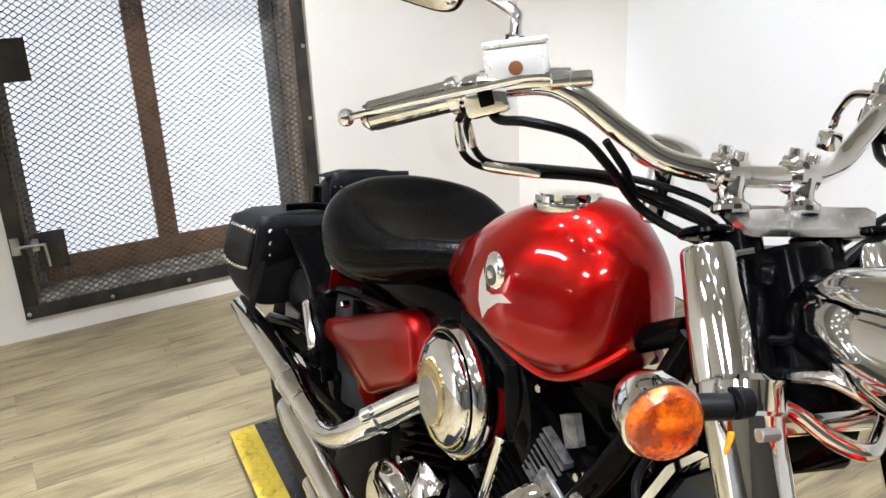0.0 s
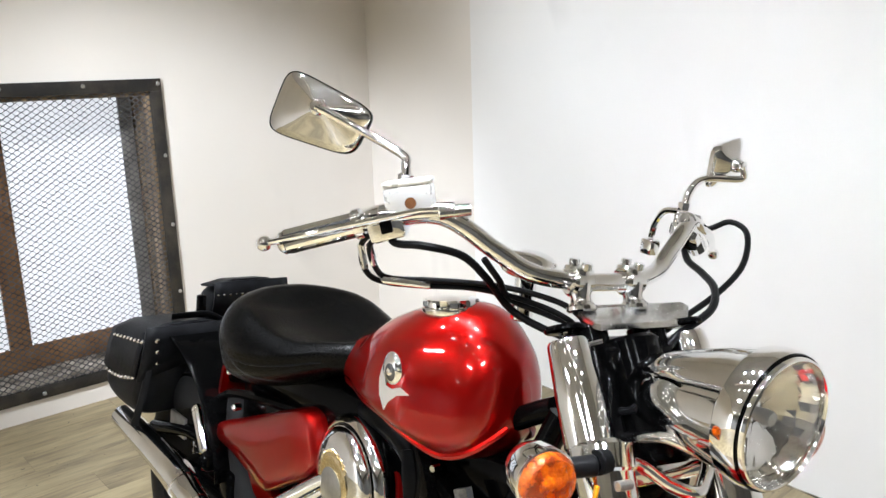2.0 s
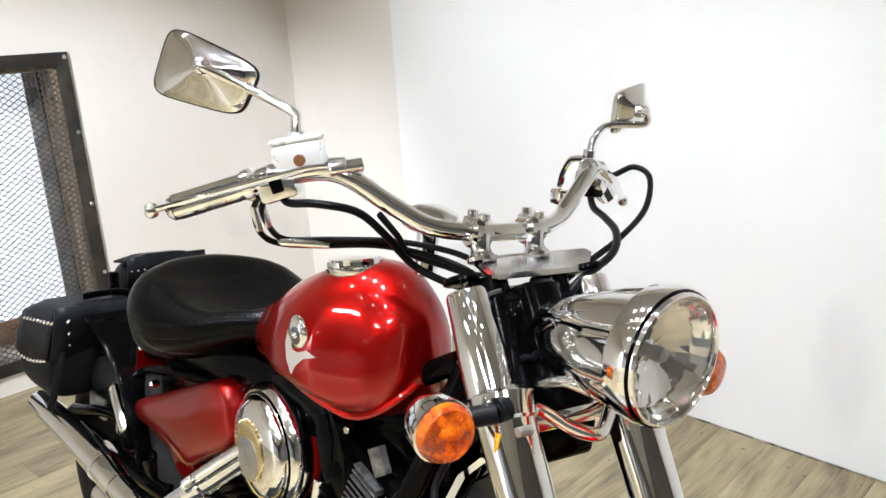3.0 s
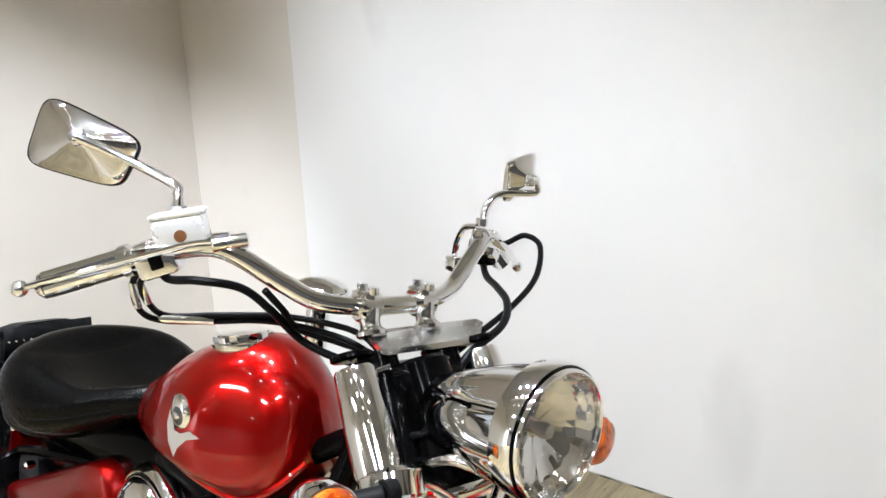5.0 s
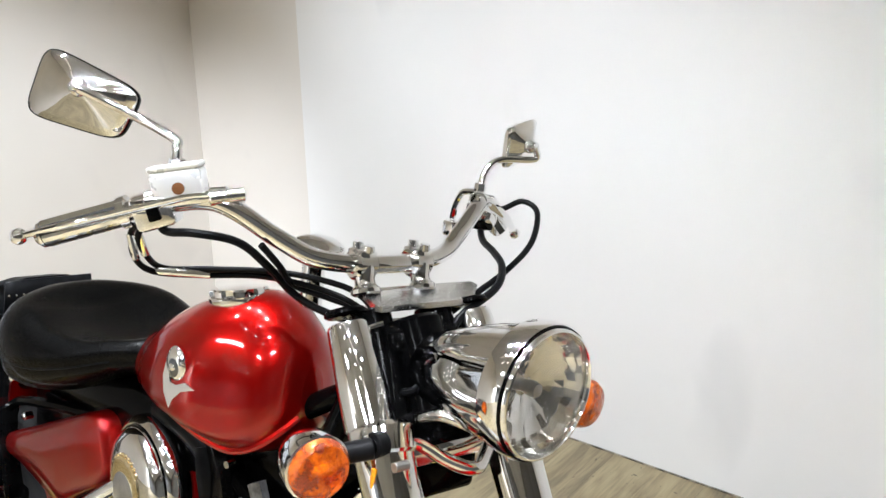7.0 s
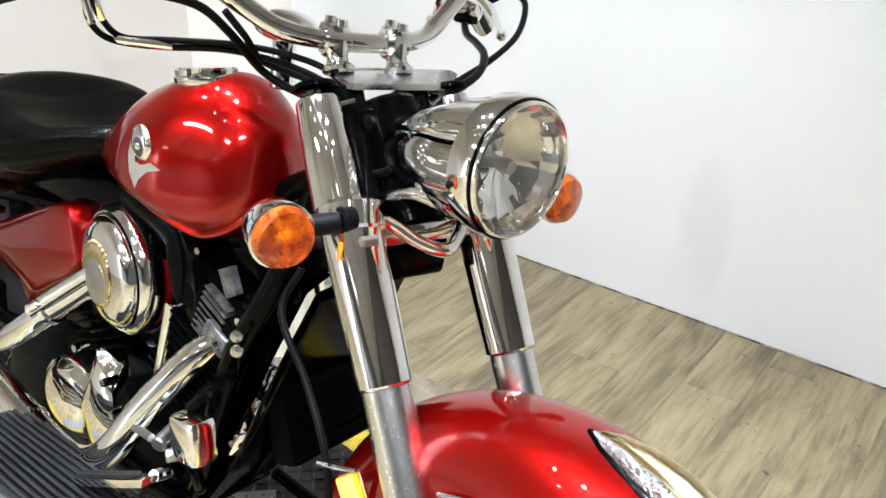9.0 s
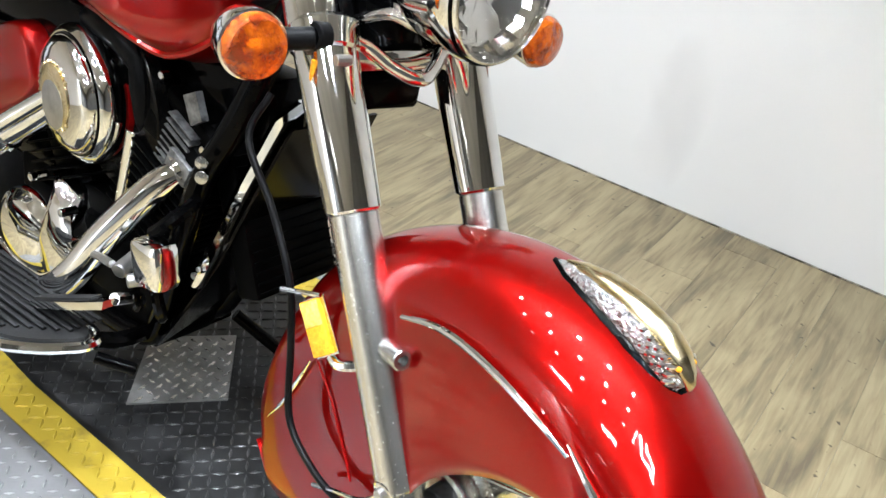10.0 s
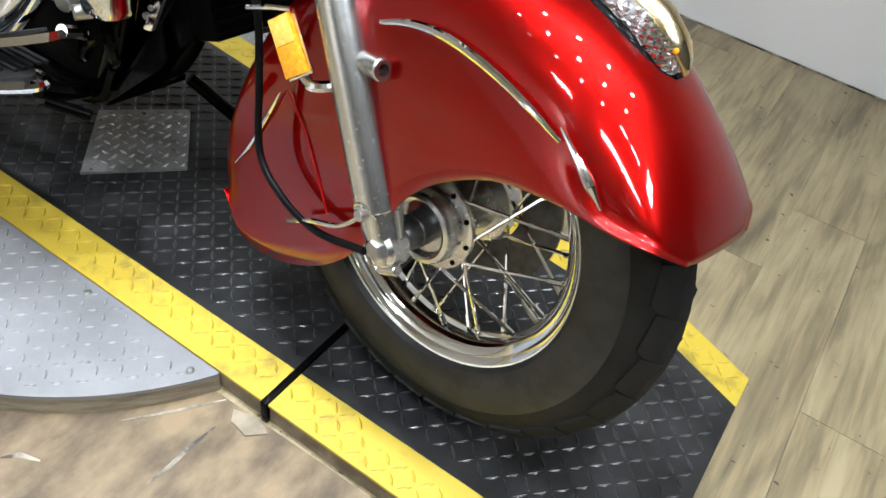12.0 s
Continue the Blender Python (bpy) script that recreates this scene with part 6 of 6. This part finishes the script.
bp("radiator_trim", loft([[(x - 0.004, y - 0.003, z), (x + 0.006, y - 0.007, z), (x + 0.017, y - 0.004, z), (x + 0.017, y + 0.006, z), (x + 0.004, y + 0.004, z), (x - 0.004, y + 0.004, z)] for x, y, z in ((-0.365, -0.060, 0.688), (-0.394, -0.072, 0.655), (-0.44, -0.083, 0.545), (-0.48, -0.091, 0.44), (-0.513, -0.097, 0.355))]), CHROME, rad, "chrome radiator side trim")
bp("radiator_trim", loft([[(x - 0.004, y, z), (x + 0.014, y, z), (x + 0.014, y + 0.006, z), (x - 0.004, y + 0.006, z)] for x, y, z in ((-0.394, 0.10, 0.62), (-0.44, 0.11, 0.50), (-0.49, 0.12, 0.37))]), CHROME, rad, "chrome radiator side trim")
bp("trim_bolt", join(rod((-0.504, -0.105, 0.375), (-0.504, -0.095, 0.375), 0.005, 8), rod((-0.495, -0.104, 0.39), (-0.495, -0.094, 0.39), 0.004, 8)), STEEL, rad)
bp("radiator_guard", loft([[(x, y, z), (x + 0.006, y, z), (x + 0.006, 0.104, z + dz), (x, 0.104, z + dz)] for x, y, z, dz in ((-0.378, -0.062, 0.645, 0.0), (-0.424, -0.076, 0.53, 0.0), (-0.478, -0.084, 0.40, 0.01), (-0.525, -0.100, 0.305, 0.03), (-0.586, -0.105, 0.206, 0.06))]), BLACK, rad, "black glossy radiator guard")
bp("belly_panel", loft([[(x, -0.08, z), (x, 0.08, z), (x, 0.08, z + 0.012), (x, -0.08, z + 0.012)] for x, z in ((-0.62, 0.17), (-0.75, 0.14), (-1.05, 0.14))]), BLACK, rad, "black belly panel")
ig = bp("rear_brake_cylinder", moved(box(-0.033, 0.028, -0.020, 0.022, -0.036, 0.034, 0.012), Matrix.Translation((-0.468, -0.195, 0.444)) @ Matrix.Rotation(radians(-10), 4, "Y")), CHROME, None, "chrome rear brake cylinder cover")
bp("cylinder_bracket", tube([(-0.49, -0.185, 0.475), (-0.47, -0.17, 0.50), (-0.48, -0.13, 0.51), (-0.50, -0.11, 0.50)], 0.010, 8), BLACK, ig)


def footboard():
    outline = [(-0.95, -0.185), (-0.75, -0.200), (-0.60, -0.222), (-0.545, -0.235), (-0.530, -0.255), (-0.545, -0.280), (-0.575, -0.308), (-0.625, -0.335), (-0.70, -0.345), (-0.95, -0.345)]
    path = [(p.x, p.y) for p in smooth_path([(x, y, 0) for x, y in outline], 4)]
    z = 0.262

    def slope(pts):
        return [Vector((v[0], v[1], v[2] + max(0, v[0] + 0.72) * 0.16)) for v in pts[0]], pts[1]
    f = bp("footboard", slope(prism(path, z, z + 0.012)), STEEL, None, "rider footboard with black ribbed rubber")
    cen = (-0.74, -0.27)
    bp("rubber_mat", slope(prism([(cen[0] + (x - cen[0]) * 0.95, cen[1] + (y - cen[1]) * 0.86) for x, y in path], z + 0.012, z + 0.019)), RUBBER, f, "black rubber mat")
    for k in range(11):
        y = -0.215 - 0.011 * k
        x1 = -0.565 - max(0, (k - 4)) * 0.016
        bp("mat_rib", slope(box(-0.93, x1, y - 0.0032, y + 0.0032, z + 0.019, z + 0.0235, 0.0012)), RUBBER, f)
    bp("chrome_edge", slope(tube([(x, y, z + 0.008) for x, y in outline[2:]], 0.009, 8)), CHROME, f, "bright metal edge")
    bp("board_bracket", join(tube([(-0.60, -0.21, 0.25), (-0.60, -0.16, 0.23), (-0.62, -0.10, 0.21)], 0.014, 10), rod((-0.54, -0.24, 0.268), (-0.50, -0.20, 0.25), 0.009)), BLACK, f)


footboard()
pd = bp("brake_pedal", join(loft([[(x, y - 0.014, z), (x, y + 0.014, z), (x, y + 0.012, z + 0.012), (x, y - 0.012, z + 0.012)] for x, y, z in ((-0.66, -0.255, 0.30), (-0.61, -0.25, 0.322), (-0.55, -0.245, 0.350), (-0.50, -0.24, 0.375))]), tube([(-0.50, -0.235, 0.385), (-0.51, -0.20, 0.37), (-0.55, -0.16, 0.33), (-0.60, -0.13, 0.28)], 0.009, 10)), CHROME, None, "chrome brake pedal")
bp("pedal_pad", loft([[(x, y - 0.009, z + 0.012), (x, y + 0.009, z + 0.012), (x, y + 0.008, z + 0.017), (x, y - 0.008, z + 0.017)] for x, y, z in ((-0.655, -0.255, 0.302), (-0.60, -0.25, 0.327), (-0.53, -0.243, 0.361))]), RUBBER, pd)
bp("pedal_link", join(rod((-0.51, -0.21, 0.40), (-0.50, -0.19, 0.402), 0.010, 12), rod((-0.545, -0.20, 0.395), (-0.56, -0.16, 0.40), 0.012, 12), tube([(-0.56, -0.20, 0.40), (-0.62, -0.19, 0.385), (-0.68, -0.18, 0.36)], 0.006, 8)), STEEL, pd)
bp("engine_guard_tube", join(tube([(-0.545, -0.11, 0.46), (-0.53, -0.15, 0.44), (-0.50, -0.17, 0.38), (-0.50, -0.16, 0.33), (-0.54, -0.13, 0.29)], 0.009, 8)), BLACK, None, "black brake hose loop")
# left-hand footboard and stand seen under the engine
bp("left_footboard", join(box(-0.95, -0.56, 0.20, 0.31, 0.25, 0.268, 0.006)), RUBBER, None, "black footboard")
bp("side_stand", join(rod((-0.62, 0.09, 0.17), (-0.50, 0.20, 0.036), 0.012), box(-0.53, -0.46, 0.185, 0.225, 0.030, 0.040, 0.003)), BLACK, None, "black side stand")
bp("shift_rod", rod((-0.50, 0.22, 0.30), (-0.70, 0.19, 0.27), 0.008), CHROME, None, "chrome shift rod")


# ---- floor planks
def planks():
    rng = random.Random(7)
    pw, pl, gap, th = 0.152, 1.22, 0.0007, 0.006
    shared = {}
    x = XW
    while x < 1.2:
        y = -2.0 - rng.uniform(0, pl)
        while y < 1.5:
            y0, y1 = max(y, -2.0), min(y + pl, 1.5)
            if y1 - y0 > 0.05:
                lx, ly = pw - gap, y1 - y0 - gap
                key = (round(lx, 4), round(ly, 4))
                if key not in shared:
                    shared[key] = as_mesh("plank", *box(-lx / 2, lx / 2, -ly / 2, ly / 2, -th, 0, 0.0003), PLANK, False)
                ob = new("plank", shared[key])
                ob.parent = floor
                ob.location = (x + pw / 2, (y0 + y1) / 2, 0)
            y += pl
        x += pw
    for a, b, c, d in ((1.164, 3.0, -8.0, 1.4), (XW, 1.164, -8.0, -2.0)):
        ob = part("plank_field", box(a, b, c, d, -0.0059, -0.001), PLANK, floor, smooth=False)
        tagged(ob, kind="stuff")


planks()
structure("floor_worn", prism([(-0.66, -0.84), (-0.55, -0.60), (-0.40, -0.60), (-0.30, -0.56), (-0.24, -0.50), (-0.20, -0.456), (0.03, -0.453), (0.17, -0.455), (0.22, -0.47), (0.20, -0.52), (0.11, -0.58), (0.13, -0.68), (-0.01, -0.76), (-0.09, -0.88), (-0.29, -0.95), (-0.47, -0.92)], -0.002, 0.0003), WORN_FLOOR, "worn brown floor with dark splits beside the turntable")
structure("floor_patch", prism([(-0.1394, -0.4647), (-0.1103, -0.455), (-0.0856, -0.4592), (-0.0736, -0.4654), (-0.0964, -0.487), (-0.129, -0.4808)], 0.0004, 0.004), PLYWOOD, "splintered pale floor patch beside the deck joint")
for crack in (((-0.1473, -0.617), (-0.1457, -0.5818), (-0.1471, -0.5462), (-0.141, -0.5006), (-0.139, -0.5006), (-0.1402, -0.5462), (-0.1388, -0.5827), (-0.1454, -0.617)),
              ((-0.3242, -0.7058), (-0.3107, -0.6854), (-0.2809, -0.6778), (-0.2798, -0.6797), (-0.3055, -0.6923), (-0.3223, -0.7067)),
              ((-0.2487, -0.5721), (-0.2098, -0.5209), (-0.1623, -0.4575), (-0.1603, -0.4584), (-0.2057, -0.5239), (-0.2478, -0.5731))):
    structure("floor_crack", prism(crack, 0.0003, 0.0012), FLOOR_GAP, "dark split in the worn floor beside the turntable")
